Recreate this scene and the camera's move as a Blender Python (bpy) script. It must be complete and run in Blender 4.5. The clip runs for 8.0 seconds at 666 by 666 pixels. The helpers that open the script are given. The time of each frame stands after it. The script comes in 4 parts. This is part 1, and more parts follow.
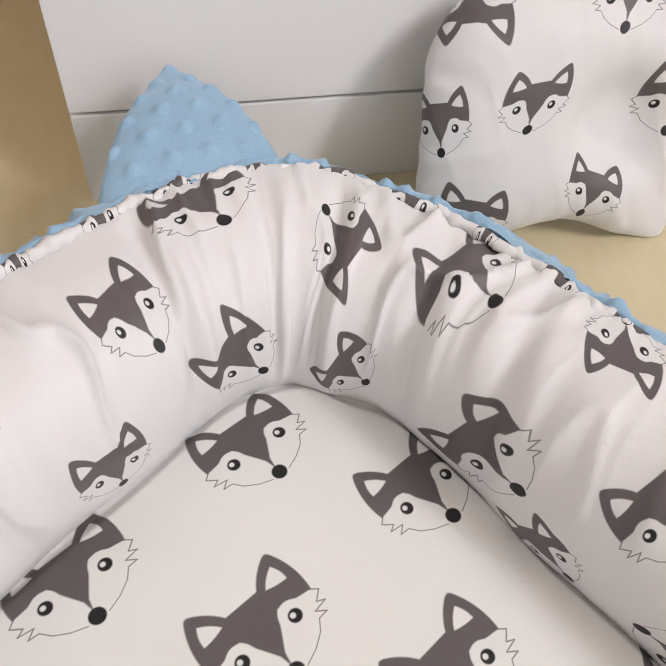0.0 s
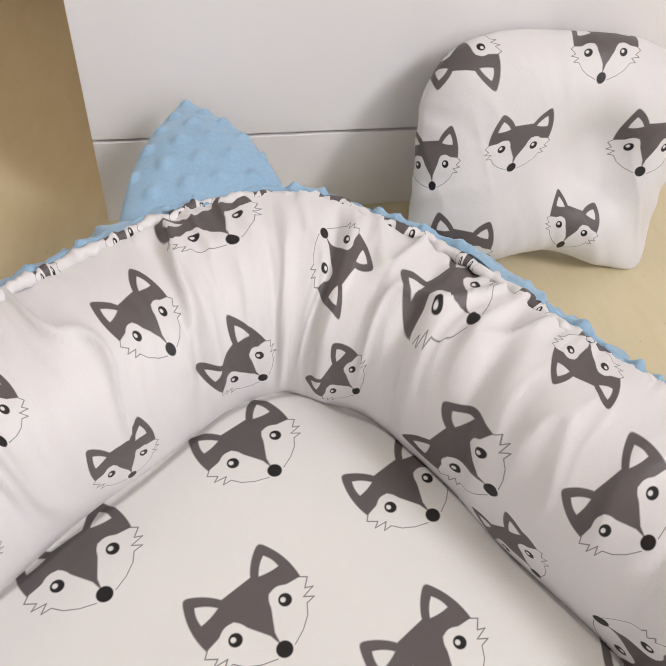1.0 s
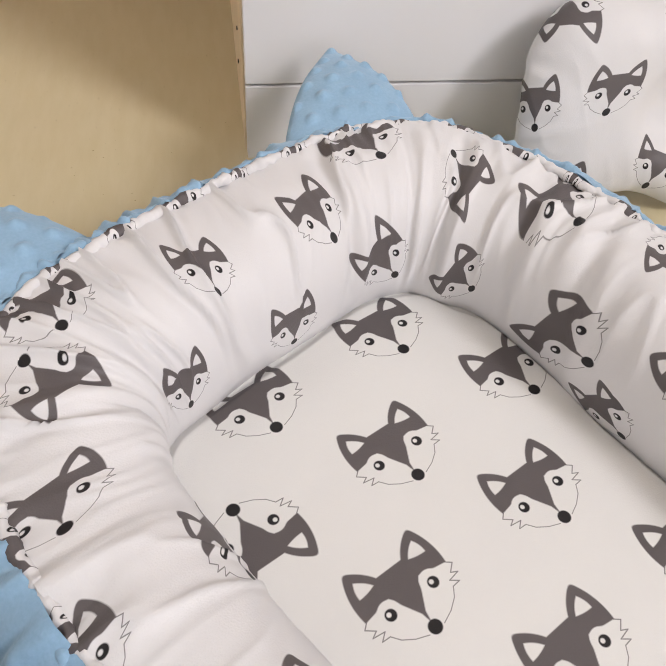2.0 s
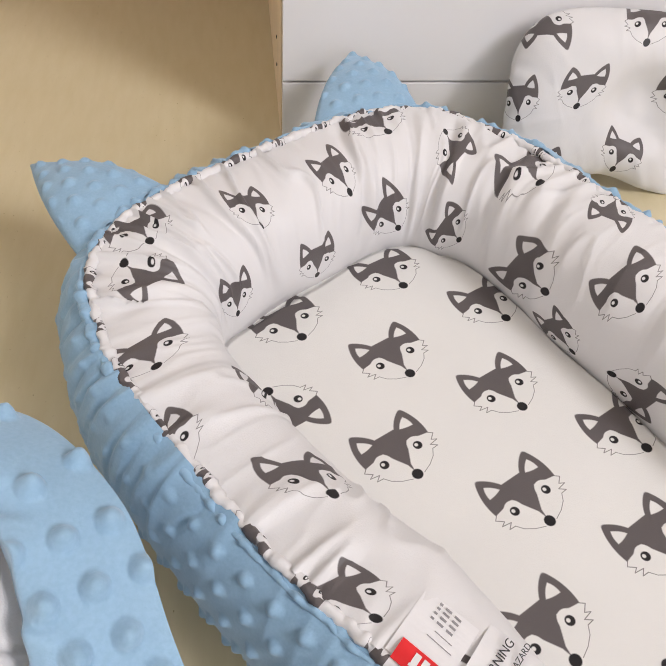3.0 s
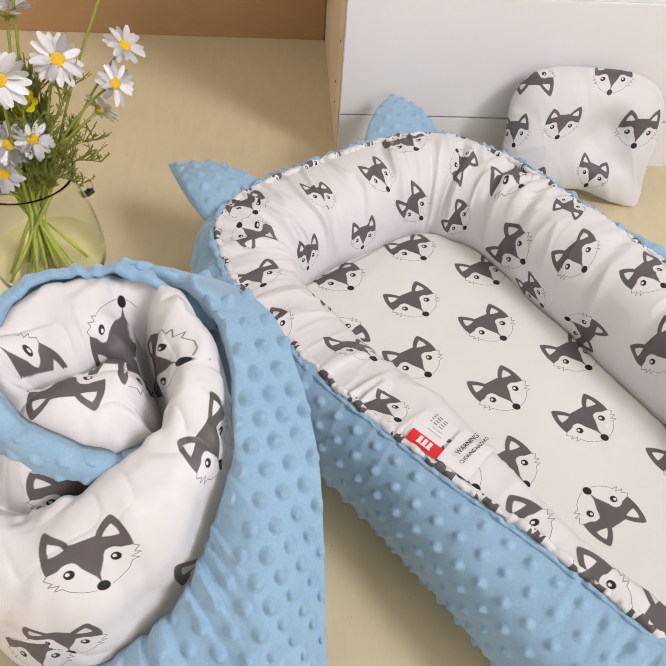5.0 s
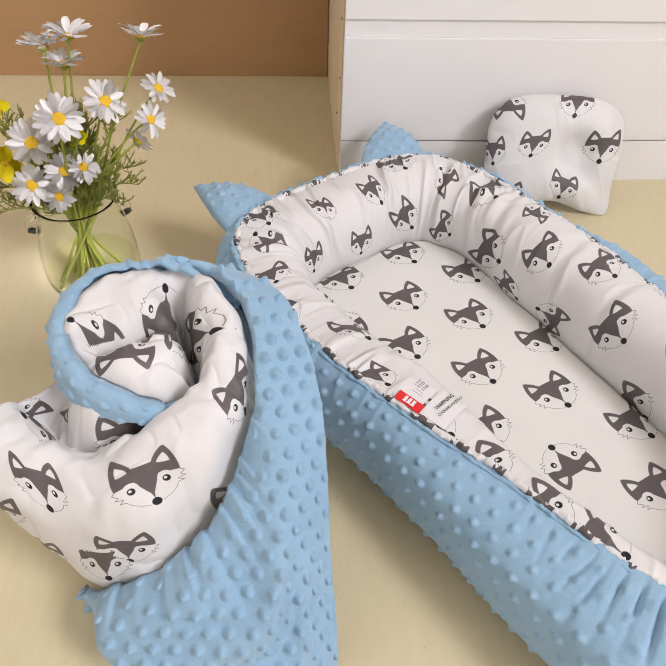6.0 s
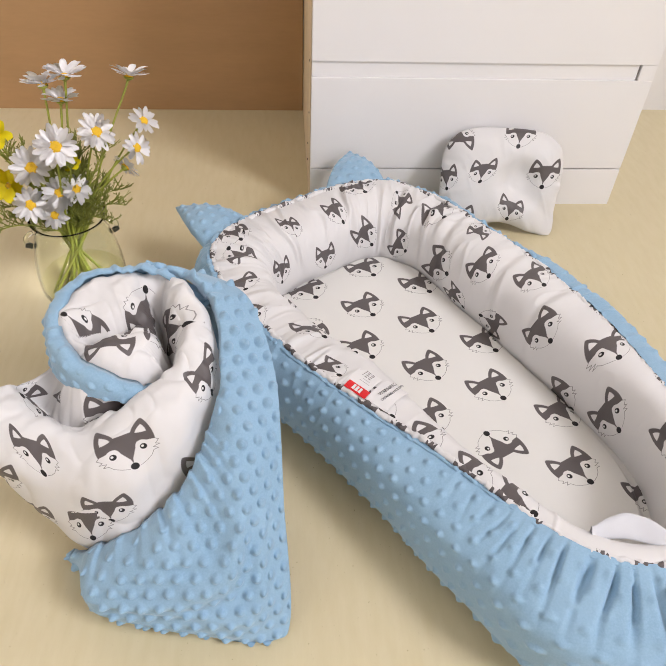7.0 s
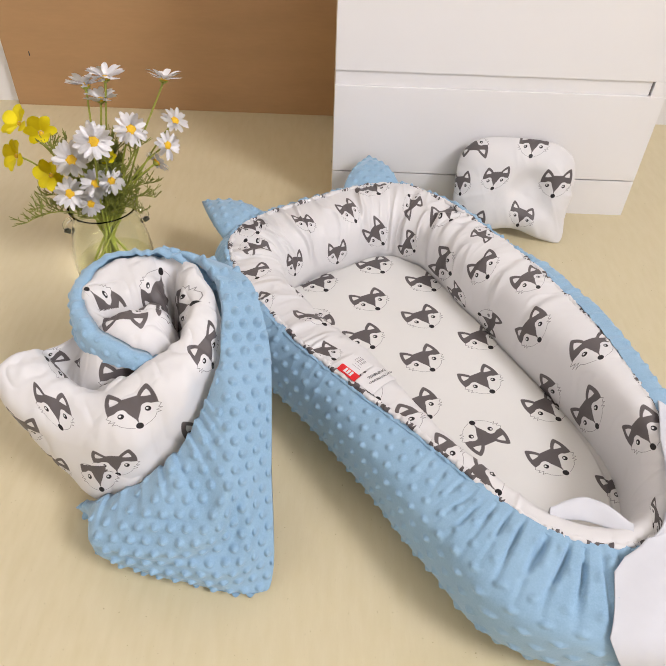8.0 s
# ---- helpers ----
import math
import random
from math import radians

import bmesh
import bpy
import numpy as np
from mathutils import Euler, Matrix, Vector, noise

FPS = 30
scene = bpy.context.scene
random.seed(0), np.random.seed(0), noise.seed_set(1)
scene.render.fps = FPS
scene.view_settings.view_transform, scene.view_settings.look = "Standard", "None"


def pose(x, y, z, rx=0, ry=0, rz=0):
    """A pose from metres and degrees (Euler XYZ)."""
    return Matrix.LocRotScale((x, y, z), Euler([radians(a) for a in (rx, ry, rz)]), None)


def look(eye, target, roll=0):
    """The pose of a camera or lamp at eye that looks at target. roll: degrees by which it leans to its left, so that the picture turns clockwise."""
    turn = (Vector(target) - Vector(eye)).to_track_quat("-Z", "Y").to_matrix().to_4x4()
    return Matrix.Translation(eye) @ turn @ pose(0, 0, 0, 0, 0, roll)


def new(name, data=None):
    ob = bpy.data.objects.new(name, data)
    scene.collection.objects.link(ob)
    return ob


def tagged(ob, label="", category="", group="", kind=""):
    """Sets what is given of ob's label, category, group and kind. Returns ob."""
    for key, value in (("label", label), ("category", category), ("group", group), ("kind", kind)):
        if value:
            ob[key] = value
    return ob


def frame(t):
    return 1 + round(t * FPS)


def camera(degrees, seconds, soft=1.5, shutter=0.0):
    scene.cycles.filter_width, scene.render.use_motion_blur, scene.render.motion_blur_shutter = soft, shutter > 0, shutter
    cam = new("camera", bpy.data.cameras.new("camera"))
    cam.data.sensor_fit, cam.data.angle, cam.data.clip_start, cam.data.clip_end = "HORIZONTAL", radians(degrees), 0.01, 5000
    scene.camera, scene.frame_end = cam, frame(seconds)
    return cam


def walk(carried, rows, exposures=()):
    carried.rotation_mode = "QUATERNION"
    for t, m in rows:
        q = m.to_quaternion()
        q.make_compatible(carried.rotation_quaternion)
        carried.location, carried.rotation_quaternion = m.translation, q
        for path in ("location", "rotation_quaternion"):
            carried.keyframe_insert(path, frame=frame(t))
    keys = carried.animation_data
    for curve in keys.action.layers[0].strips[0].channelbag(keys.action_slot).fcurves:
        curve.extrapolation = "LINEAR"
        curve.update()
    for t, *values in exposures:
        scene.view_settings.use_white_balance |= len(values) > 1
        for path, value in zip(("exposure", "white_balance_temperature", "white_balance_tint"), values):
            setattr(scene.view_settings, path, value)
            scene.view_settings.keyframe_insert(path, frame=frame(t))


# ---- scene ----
cam = camera(53.0, 8.0, soft=0.9)
PATH = [
    (0, (0.068, 0.664, 0.437), (0.484, 1.78, -1.17), 8.3),
    (0.5, (0.082, 0.66, 0.439), (0.541, 1.823, -1.122), 8.5),
    (1, (0.06, 0.631, 0.464), (0.493, 1.813, -1.091), 9.7),
    (1.5, (0.007, 0.59, 0.472), (0.363, 1.768, -1.104), 9.7),
    (2, (-0.027, 0.525, 0.495), (0.257, 1.704, -1.095), 6.7),
    (2.2, (-0.035, 0.493, 0.508), (0.244, 1.675, -1.081), 6.8),
    (3.3, (-0.055, 0.328, 0.587), (0.131, 1.587, -0.956), 5.1),
    (3.5, (-0.069, 0.304, 0.604), (0.092, 1.583, -0.926), 5.3),
    (4, (-0.093, 0.241, 0.639), (0.025, 1.547, -0.872), 6.3),
    (4.5, (-0.092, 0.178, 0.669), (0.056, 1.479, -0.843), 5.7),
    (4.7, (-0.098, 0.15, 0.682), (0.057, 1.456, -0.825), 5.6),
    (5.8, (-0.094, -0.01, 0.769), (0.012, 1.358, -0.686), 2.0),
    (6, (-0.094, -0.036, 0.781), (0.016, 1.346, -0.66), 2.3),
    (6.5, (-0.074, -0.101, 0.814), (0.063, 1.312, -0.595), 3.3),
    (7, (-0.056, -0.156, 0.841), (0.081, 1.286, -0.537), 2.9),
    (7.5, (-0.042, -0.21, 0.861), (0.039, 1.253, -0.501), 2.8),
    (8, (0.009, -0.235, 0.88), (0.017, 1.221, -0.492), 2.3),
]
walk(cam, [(t, look(eye, target, roll)) for t, eye, target, roll in PATH])

# ---- world, window light, added fill, exposure ----
world = bpy.data.worlds.new("sky")
scene.world = world
world.use_nodes = True
sky = world.node_tree.nodes.new("ShaderNodeTexSky")
sky.sky_type, sky.sun_disc = "NISHITA", False
sky.sun_elevation, sky.sun_rotation = radians(38), radians(60)
world.node_tree.links.new(sky.outputs[0], world.node_tree.nodes["Background"].inputs[0])
world.node_tree.nodes["Background"].inputs[1].default_value = 0.10


def area_light(name, m, width, height, power, colour):
    data = bpy.data.lights.new(name, "AREA")
    data.shape, data.size, data.size_y, data.energy, data.color = "RECTANGLE", width, height, power, colour
    ob = new(name, data)
    ob.matrix_world = m
    return ob


area_light("window_daylight", look((3.40, -2.00, 4.00), (0.0, -2.00, 3.30)), 1.8, 1.8, 308, (0.972, 0.948, 1.0))
# added fill from the south, no real source there; lifts the shaded fronts
area_light("south_fill_light", look((1.70, -4.80, 2.20), (1.70, 0.0, 2.00)), 2.6, 1.8, 46, (0.972, 0.948, 1.0))


# ---- numbers and noise ----
TABLE = np.random.RandomState(7).rand(4096)


def vnoise(x, y, seed=0, period=0):
    """Smooth value noise of two arrays, from -1 to 1; period: lattice cells after which x repeats."""
    x, y = np.asarray(x, float), np.asarray(y, float)
    xi, yi = np.floor(x).astype(int), np.floor(y).astype(int)
    fx, fy = x - xi, y - yi
    fx, fy = fx * fx * (3 - 2 * fx), fy * fy * (3 - 2 * fy)

    def corner(a, b):
        a = a % period if period else a
        return TABLE[(a * 374761 + b * 668265 + seed * 9176 + 131071) % 4093]

    top = corner(xi, yi) * (1 - fx) + corner(xi + 1, yi) * fx
    low = corner(xi, yi + 1) * (1 - fx) + corner(xi + 1, yi + 1) * fx
    return 2 * (top * (1 - fy) + low * fy) - 1


def smooth(a, b, x):
    s = np.clip((np.asarray(x, float) - a) / (b - a), 0, 1)
    return s * s * (3 - 2 * s)


def closed_curve(points, count):
    """A smooth closed curve through points, in count even steps; returns places and the length."""
    p = np.array(points, float)
    n, fine = len(p), []
    for i in range(n):
        a, b, c, d = p[i - 1], p[i], p[(i + 1) % n], p[(i + 2) % n]
        for s in np.linspace(0, 1, 24, endpoint=False):
            fine.append(0.5 * (2 * b + (c - a) * s + (2 * a - 5 * b + 4 * c - d) * s ** 2 + (3 * b - a - 3 * c + d) * s ** 3))
    fine = np.array(fine + [fine[0]])
    for _ in range(30):
        ring = fine[:-1]
        ring = (np.roll(ring, 1, 0) + 2 * ring + np.roll(ring, -1, 0)) / 4
        fine = np.vstack([ring, ring[:1]])
    way = np.concatenate([[0], np.cumsum(np.linalg.norm(np.diff(fine, axis=0), axis=1))])
    s = np.linspace(0, way[-1], count, endpoint=False)
    return np.stack([np.interp(s, way, fine[:, k]) for k in range(p.shape[1])], 1), way[-1]


def normals_of(grid, wrap_u):
    """Unit normals of a grid of places [u, v, 3]."""
    du = (np.roll(grid, -1, 0) - np.roll(grid, 1, 0)) if wrap_u else np.gradient(grid, axis=0)
    n = np.cross(du, np.gradient(grid, axis=1))
    return n / np.maximum(np.linalg.norm(n, axis=2, keepdims=True), 1e-9)


def dots(a, b, pitch, radius):
    """Height 0..1 of raised dots in staggered rows, over surface metres a and b."""
    row = np.round(b / (pitch * 0.866))
    off = (row % 2) * 0.5 * pitch
    da = (a - off) - np.round((a - off) / pitch) * pitch
    db = b - row * pitch * 0.866
    r2 = (da * da + db * db) / radius ** 2
    return np.clip(1 - r2, 0, 1) ** 1.5 + 0.0 * r2


# ---- the nest's surfaces ----
RIM = [(.265, .212), (.195, .281), (.116, .363), (.054, .420), (-.028, .503), (-.098, .592), (-.148, .667), (-.172, .728), (-.180, .770),
       (-.157, .830), (-.110, .873), (-.056, .912), (.028, .964), (.075, .985), (.122, .992), (.165, .986), (.205, .955), (.245, .922),
       (.300, .842), (.350, .767), (.380, .715), (.432, .593), (.466, .470), (.480, .384), (.478, .30), (.455, .230), (.405, .191), (.338, .183)]
STEPS = 1000
rim, RIM_LENGTH = closed_curve(RIM, STEPS)
_t = np.roll(rim, -6, 0) - np.roll(rim, 6, 0)
_t /= np.linalg.norm(_t, axis=1, keepdims=True)
inward = np.stack([_t[:, 1], -_t[:, 0]], 1)
for _ in range(900):
    inward = (np.roll(inward, 1, 0) + inward * 2 + np.roll(inward, -1, 0)) / 4
inward /= np.linalg.norm(inward, axis=1, keepdims=True)
SEAM = -15.5
lean = smooth(0.47, 0.30, rim[:, 1]) * smooth(0.43, 0.36, rim[:, 0])
foot_end = smooth(0.50, 0.24, rim[:, 1]) * smooth(0.47, 0.36, rim[:, 0]) + 0.45 * smooth(0.26, 0.19, rim[:, 1])


SEAM_SINE = math.sin(radians(SEAM))
# how far the roll reaches inwards along its length: fuller by the head, slimmer down the far side
girth = 1 + .10 * smooth(.68, .78, rim[:, 1]) * smooth(.06, -.04, rim[:, 0]) - .10 * smooth(.80, .86, rim[:, 1]) * smooth(.16, .24, rim[:, 0]) - .56 * smooth(.70, .33, rim[:, 1]) * smooth(.35, .42, rim[:, 0])


def bolster(angles):
    """Places [u, v, 3] of the stuffed roll for profile angles in degrees: 0 is its crown, minus towards the outside."""
    th = np.radians(np.asarray(angles, float))
    p = 2 / 2.5
    s, c = np.sin(th), np.cos(th)
    d = 0.024 + np.where(s > 0, 0.068, 0.069) * np.sign(s) * np.abs(s) ** p
    d = d[None, :] * np.where(s > SEAM_SINE, girth[:, None], 1)
    d = d - lean[:, None] * np.where(s > SEAM_SINE, 0.62 * (d - 0.002), 0) - (-0.004 + 0.050 * foot_end)[:, None] * smooth(0.267, 0.95, -s)[None, :]
    z = 0.080 + 0.078 * np.sign(c) * np.abs(c) ** p
    g = np.empty((STEPS, len(th), 3))
    g[:, :, :2] = rim[:, None, :] + inward[:, None, :] * d[:, :, None]
    g[:, :, 2] = z[None, :]
    return g


def arc_lengths(g):
    """Metres across the grid, along v."""
    step = np.linalg.norm(np.diff(g, axis=1), axis=2)
    return np.concatenate([np.zeros((g.shape[0], 1)), np.cumsum(step, axis=1)], 1)


def inner_surface():
    """The printed side of the roll, with gathers that run in from the seam."""
    angles = np.linspace(SEAM, 152, 60)
    g = bolster(angles)
    n = -normals_of(g, True)
    n *= np.sign((n[:, :, 2:3] * np.cos(np.radians(angles))[None, :, None]).sum() or 1)
    u = np.arange(STEPS)[:, None] / STEPS * RIM_LENGTH + 0 * g[:, :, 0]
    v = arc_lengths(g)
    cells = 96
    uu = u / RIM_LENGTH * cells
    share = u / RIM_LENGTH
    calm = 1 - 0.78 * smooth(0.60, 0.68, share) * smooth(1.0, 0.97, share)
    tight = (0.55 + 0.45 * vnoise(uu / 6, 0 * v, 3, 16)) * calm
    bend = 0.6 * vnoise(uu / 3, v / 0.06, 5, 32)
    fold = 1 - np.abs(vnoise(uu + bend, v / 0.11, 1, cells))
    fold2 = 1 - np.abs(vnoise(2 * uu + 2 * bend, v / 0.07 + 4, 2, 2 * cells))
    fade = smooth(0.19, 0.02, v)
    lump = 0.0034 * vnoise(uu / 5, v / 0.07, 8, 19) + 0.0105 * (fold ** 6 - 0.25) * fade * tight + 0.0017 * (fold2 ** 3 - 0.4) * fade * calm
    lump += 0.0016 * vnoise(4.0 * uu, v / 0.02, 4, 4 * cells) * smooth(0.022, 0.0, v)
    for at, slope, deep in ((.300, .10, .005), (.335, .12, .004), (.378, .10, .004), (.463, -.05, .006), (.503, .00, .004), (.528, .04, .005), (.563, .08, .005), (.592, .10, .004), (.655, .10, .003), (.705, .06, .003)):
        x = (share - at - slope * v) / .0045
        lump = lump + deep * (.7 * np.exp(-(x - 1.5) ** 2) - np.exp(-x ** 2)) * smooth(0, .02, v) * smooth(.20, .10, v)
    lump = lump * (1 - 0.6 * lean[:, None]) * (1 - .85 * np.exp(-((share - .139) / .017) ** 4))
    return g + n * lump[:, :, None], angles


def outer_surface():
    """The dotted plush side of the roll, gathered under the seam, with raised dots."""
    angles = np.linspace(SEAM - 1.0, -166, 112)
    g = bolster(angles)
    n = normals_of(g, True)
    mid = g.shape[1] // 2
    if ((n[:, mid, :2] * inward).sum()) > 0:
        n = -n
    u = np.arange(STEPS)[:, None] / STEPS * RIM_LENGTH + 0 * g[:, :, 0]
    v = arc_lengths(g)
    cells = 110
    uu = u / RIM_LENGTH * cells
    foot = smooth(0.36, 0.2, g[:, :, 1]) * smooth(0.10, 0.26, g[:, :, 0])
    phase = u / RIM_LENGTH * 112 + 0.55 * vnoise(uu / 2, v / 0.09, 13, 55)
    pleat = (0.5 + 0.5 * np.cos(2 * np.pi * phase)) ** 7 * (0.55 + 0.45 * vnoise(uu / 1.6, v / 0.07, 15, 68))
    head = smooth(0.48, 0.62, g[:, :, 1])
    fold = 1 - np.abs(vnoise(uu + 0.4 * vnoise(uu / 3, v / 0.05, 6, 37), v / 0.14, 11, cells))
    lump = 0.004 * vnoise(uu / 7, v / 0.09, 9, 16) + (0.0016 + 0.0030 * head) * (fold ** 3 - 0.4) * smooth(0.16, 0.01, v) - (0.021 * foot + 0.007 * head) * pleat * smooth(0.13, 0.0, v) * smooth(-0.004, 0.034, v)
    share = u / RIM_LENGTH
    lump = lump + 0.018 * smooth(0.61, 0.70, share) * smooth(0.90, 0.86, share) * np.exp(-((v - 0.030) / 0.024) ** 2)
    out = g + n * lump[:, :, None]
    raised = dots(u, v + 0.004 * vnoise(uu / 8, 0 * v, 12, 14), 0.0250, 0.0060)
    return out + n * (0.0046 * raised * smooth(0.005, 0.02, v) * (1 - 0.65 * head * smooth(0.13, 0.07, v)))[:, :, None]


# ---- materials ----
class Sum:
    """A value in a node tree, so that shapes can be written as arithmetic."""

    def __init__(self, tree, socket):
        self.tree, self.socket = tree, socket

    def op(self, kind, *others):
        node = self.tree.nodes.new("ShaderNodeMath")
        node.operation = kind
        for k, o in enumerate((self, *others)):
            if isinstance(o, Sum):
                self.tree.links.new(o.socket, node.inputs[k])
            else:
                node.inputs[k].default_value = o
        return Sum(self.tree, node.outputs[0])

    def __add__(self, o): return self.op("ADD", o)
    def __sub__(self, o): return self.op("SUBTRACT", o)
    def __mul__(self, o): return self.op("MULTIPLY", o)
    def least(self, o): return self.op("MINIMUM", o)
    def most(self, o): return self.op("MAXIMUM", o)


def nodes_of(name, roughness=0.6, metallic=0.0):
    mat = bpy.data.materials.new(name)
    mat.use_nodes = True
    tree = mat.node_tree
    shader = tree.nodes["Principled BSDF"]
    shader.inputs["Roughness"].default_value = roughness
    shader.inputs["Metallic"].default_value = metallic
    return mat, tree, shader


def noise_node(tree, scale, detail=4.0, where="Object", stretch=(1, 1, 1)):
    coord = tree.nodes.new("ShaderNodeTexCoord")
    mapping = tree.nodes.new("ShaderNodeMapping")
    mapping.inputs["Scale"].default_value = stretch
    tree.links.new(coord.outputs[where], mapping.inputs["Vector"])
    tex = tree.nodes.new("ShaderNodeTexNoise")
    tex.inputs["Scale"].default_value, tex.inputs["Detail"].default_value = scale, detail
    tree.links.new(mapping.outputs[0], tex.inputs["Vector"])
    return tex.outputs["Fac"]


def mix(tree, fac, a, b):
    node = tree.nodes.new("ShaderNodeMix")
    node.data_type = "RGBA"
    for key, value in ((0, fac), (6, a), (7, b)):
        if isinstance(value, (int, float)):
            node.inputs[key].default_value = value
        elif isinstance(value, tuple):
            node.inputs[key].default_value = (*value, 1)
        else:
            tree.links.new(value, node.inputs[key])
    return node.outputs[2]


def ramp(tree, fac, low, high):
    node = tree.nodes.new("ShaderNodeMapRange")
    tree.links.new(fac, node.inputs[0])
    node.inputs[1].default_value, node.inputs[2].default_value = low, high
    return node.outputs[0]


def bump(tree, shader, height, strength, distance):
    node = tree.nodes.new("ShaderNodeBump")
    node.inputs["Strength"].default_value, node.inputs["Distance"].default_value = strength, distance
    tree.links.new(height, node.inputs["Height"])
    tree.links.new(node.outputs[0], shader.inputs["Normal"])


def plain(name, colour, roughness=0.6, metallic=0.0, scale=30.0, vary=0.12, relief=0.15, distance=0.001, stretch=(1, 1, 1)):
    """A surface of one colour with cloudy variation at two sizes and a fine relief."""
    mat, tree, shader = nodes_of(name, roughness, metallic)
    big, fine = noise_node(tree, scale * 0.12, 3, stretch=stretch), noise_node(tree, scale, 6, stretch=stretch)
    dark = tuple(c * (1 - vary) for c in colour)
    light = tuple(min(1, c * (1 + vary * 0.6)) for c in colour)
    c1 = mix(tree, ramp(tree, big, 0.3, 0.7), dark, light)
    c2 = mix(tree, ramp(tree, fine, 0.25, 0.75), dark, light)
    tree.links.new(mix(tree, 0.4, c1, c2), shader.inputs["Base Color"])
    bump(tree, shader, fine, relief, distance)
    return mat


def printed_cotton(name, ground):
    """White cotton printed with a repeated motif of grey and black plain shapes; the layer 'print' holds each motif's own coordinates."""
    mat, tree, shader = nodes_of(name, 0.46)
    uv = tree.nodes.new("ShaderNodeUVMap")
    uv.uv_map = "print"
    split = tree.nodes.new("ShaderNodeSeparateXYZ")
    tree.links.new(uv.outputs[0], split.inputs[0])
    x, y = Sum(tree, split.outputs[0]), Sum(tree, split.outputs[1])
    a = x.op("ABSOLUTE")

    def side(x0, y0, x1, y1):
        """How far inside the line from (x0, y0) to (x1, y1), positive on its left."""
        n = math.hypot(x1 - x0, y1 - y0)
        return (a - x0) * (-(y1 - y0) / n) + (y - y0) * ((x1 - x0) / n)

    def disc(cx, cy, r, sx=1.0):
        dx, dy = (a - cx) * sx, y - cy
        return (dx * dx + dy * dy).op("SQRT").op("MULTIPLY", -1.0) + r

    def ink(d, soft=0.007):
        node = tree.nodes.new("ShaderNodeMapRange")
        tree.links.new(d.socket, node.inputs[0])
        node.inputs[1].default_value, node.inputs[2].default_value = -soft, soft
        return Sum(tree, node.outputs[0])

    def arc(x0, y0, x1, y1, r):
        """Like side, for a line that bulges outwards in a circle of radius r."""
        n = math.hypot(x1 - x0, y1 - y0)
        h = math.sqrt(r * r - n * n / 4)
        return disc((x0 + x1) / 2 - (y1 - y0) / n * h, (y0 + y1) / 2 + (x1 - x0) / n * h, r)

    def without(d):
        return ink(d).op("MULTIPLY", -1.0) + 1.0

    def stroke(x0, y0, x1, y1, thick=.0055):
        """A thin drawn line between two places."""
        dx, dy = x1 - x0, y1 - y0
        far = dx * dx + dy * dy
        along = ((a - x0) * (dx / far) + (y - y0) * (dy / far)).most(0.0).least(1.0)
        px, py = along * -dx + a - x0, along * -dy + y - y0
        return (px * px + py * py).op("SQRT").op("MULTIPLY", -1.0) + thick

    flip = y.op("MULTIPLY", -1.0)
    outer, inner = arc(.432, -.01, .352, .505, .85), arc(.352, .505, .125, .265, .55)
    peak = outer.op("SMOOTH_MIN", inner, .07).least(y - .05)
    brow = (flip + .282).least(outer).least(y + .43)
    hole = arc(.355, .205, .318, .372, .30).least(arc(.318, .372, .190, .240, .35)).least(arc(.190, .240, .355, .205, .40)).op("SMOOTH_MIN", .05, .02)
    eye_field = disc(.222, -.050, .112, 1.12)
    cheek = side(.020, -.25, .127, -.03).op("MULTIPLY", -1.0).least(side(.002, -.36, .020, -.25).op("MULTIPLY", -1.0)).least(side(.240, .034, .450, -.006).op("MULTIPLY", -1.0))
    grey = ink(brow.most(peak)) * without(eye_field.op("SMOOTH_MAX", cheek, .03)) * without(hole)
    black = ink(disc(.229, -.082, .061, 1.16)).most(ink(disc(0, -.415, .073, 1.16)))
    glint_x, glint_y = (a - .229) * x.op("SIGN") + .012, y + .070
    glint = ink((glint_x * glint_x * 1.35 + glint_y * glint_y).op("SQRT").op("MULTIPLY", -1.0) + .024)
    corners = ((.425, .0), (.472, -.046), (.402, -.113), (.458, -.148), (.350, -.167), (.415, -.226), (.340, -.232), (.285, -.318), (.190, -.392), (.080, -.442))
    drawn = stroke(*corners[0], *corners[1])
    for p0, p1 in zip(corners[1:], corners[2:]):
        drawn = drawn.most(stroke(*p0, *p1, .0055 if p1[1] > -.3 else .0045))
    line = ink(drawn, .004) * .8
    weave = noise_node(tree, 900, 2)
    cloud = noise_node(tree, 9, 3)
    base = mix(tree, ramp(tree, cloud, 0.3, 0.7), tuple(c * 0.965 for c in ground), ground)
    base = mix(tree, line.socket, base, (0.070, 0.062, 0.062))
    base = mix(tree, grey.socket, base, (0.112, 0.097, 0.097))
    base = mix(tree, (black * (glint.op("MULTIPLY", -1.0) + 1.0)).socket, base, (0.012, 0.010, 0.011))
    tree.links.new(base, shader.inputs["Base Color"])
    shader.inputs["Specular IOR Level"].default_value = 0.32
    crumple = noise_node(tree, 26, 3)
    both = tree.nodes.new("ShaderNodeMath")
    both.operation = "MULTIPLY_ADD"
    tree.links.new(crumple, both.inputs[0])
    both.inputs[1].default_value = 6.0
    tree.links.new(weave, both.inputs[2])
    bump(tree, shader, both.outputs[0], 0.35, 0.0006)
    return mat


cotton = printed_cotton("printed_cotton", (0.715, 0.703, 0.702))
# the pad's own yellower tone, also brightened because less light reaches inside
pad_cotton_brightened = printed_cotton("pad_cotton_brightened", (0.745, 0.735, 0.708))
white_cotton = plain("white_cotton", (0.62, 0.63, 0.67), 0.6, scale=60, vary=0.05, relief=0.3)


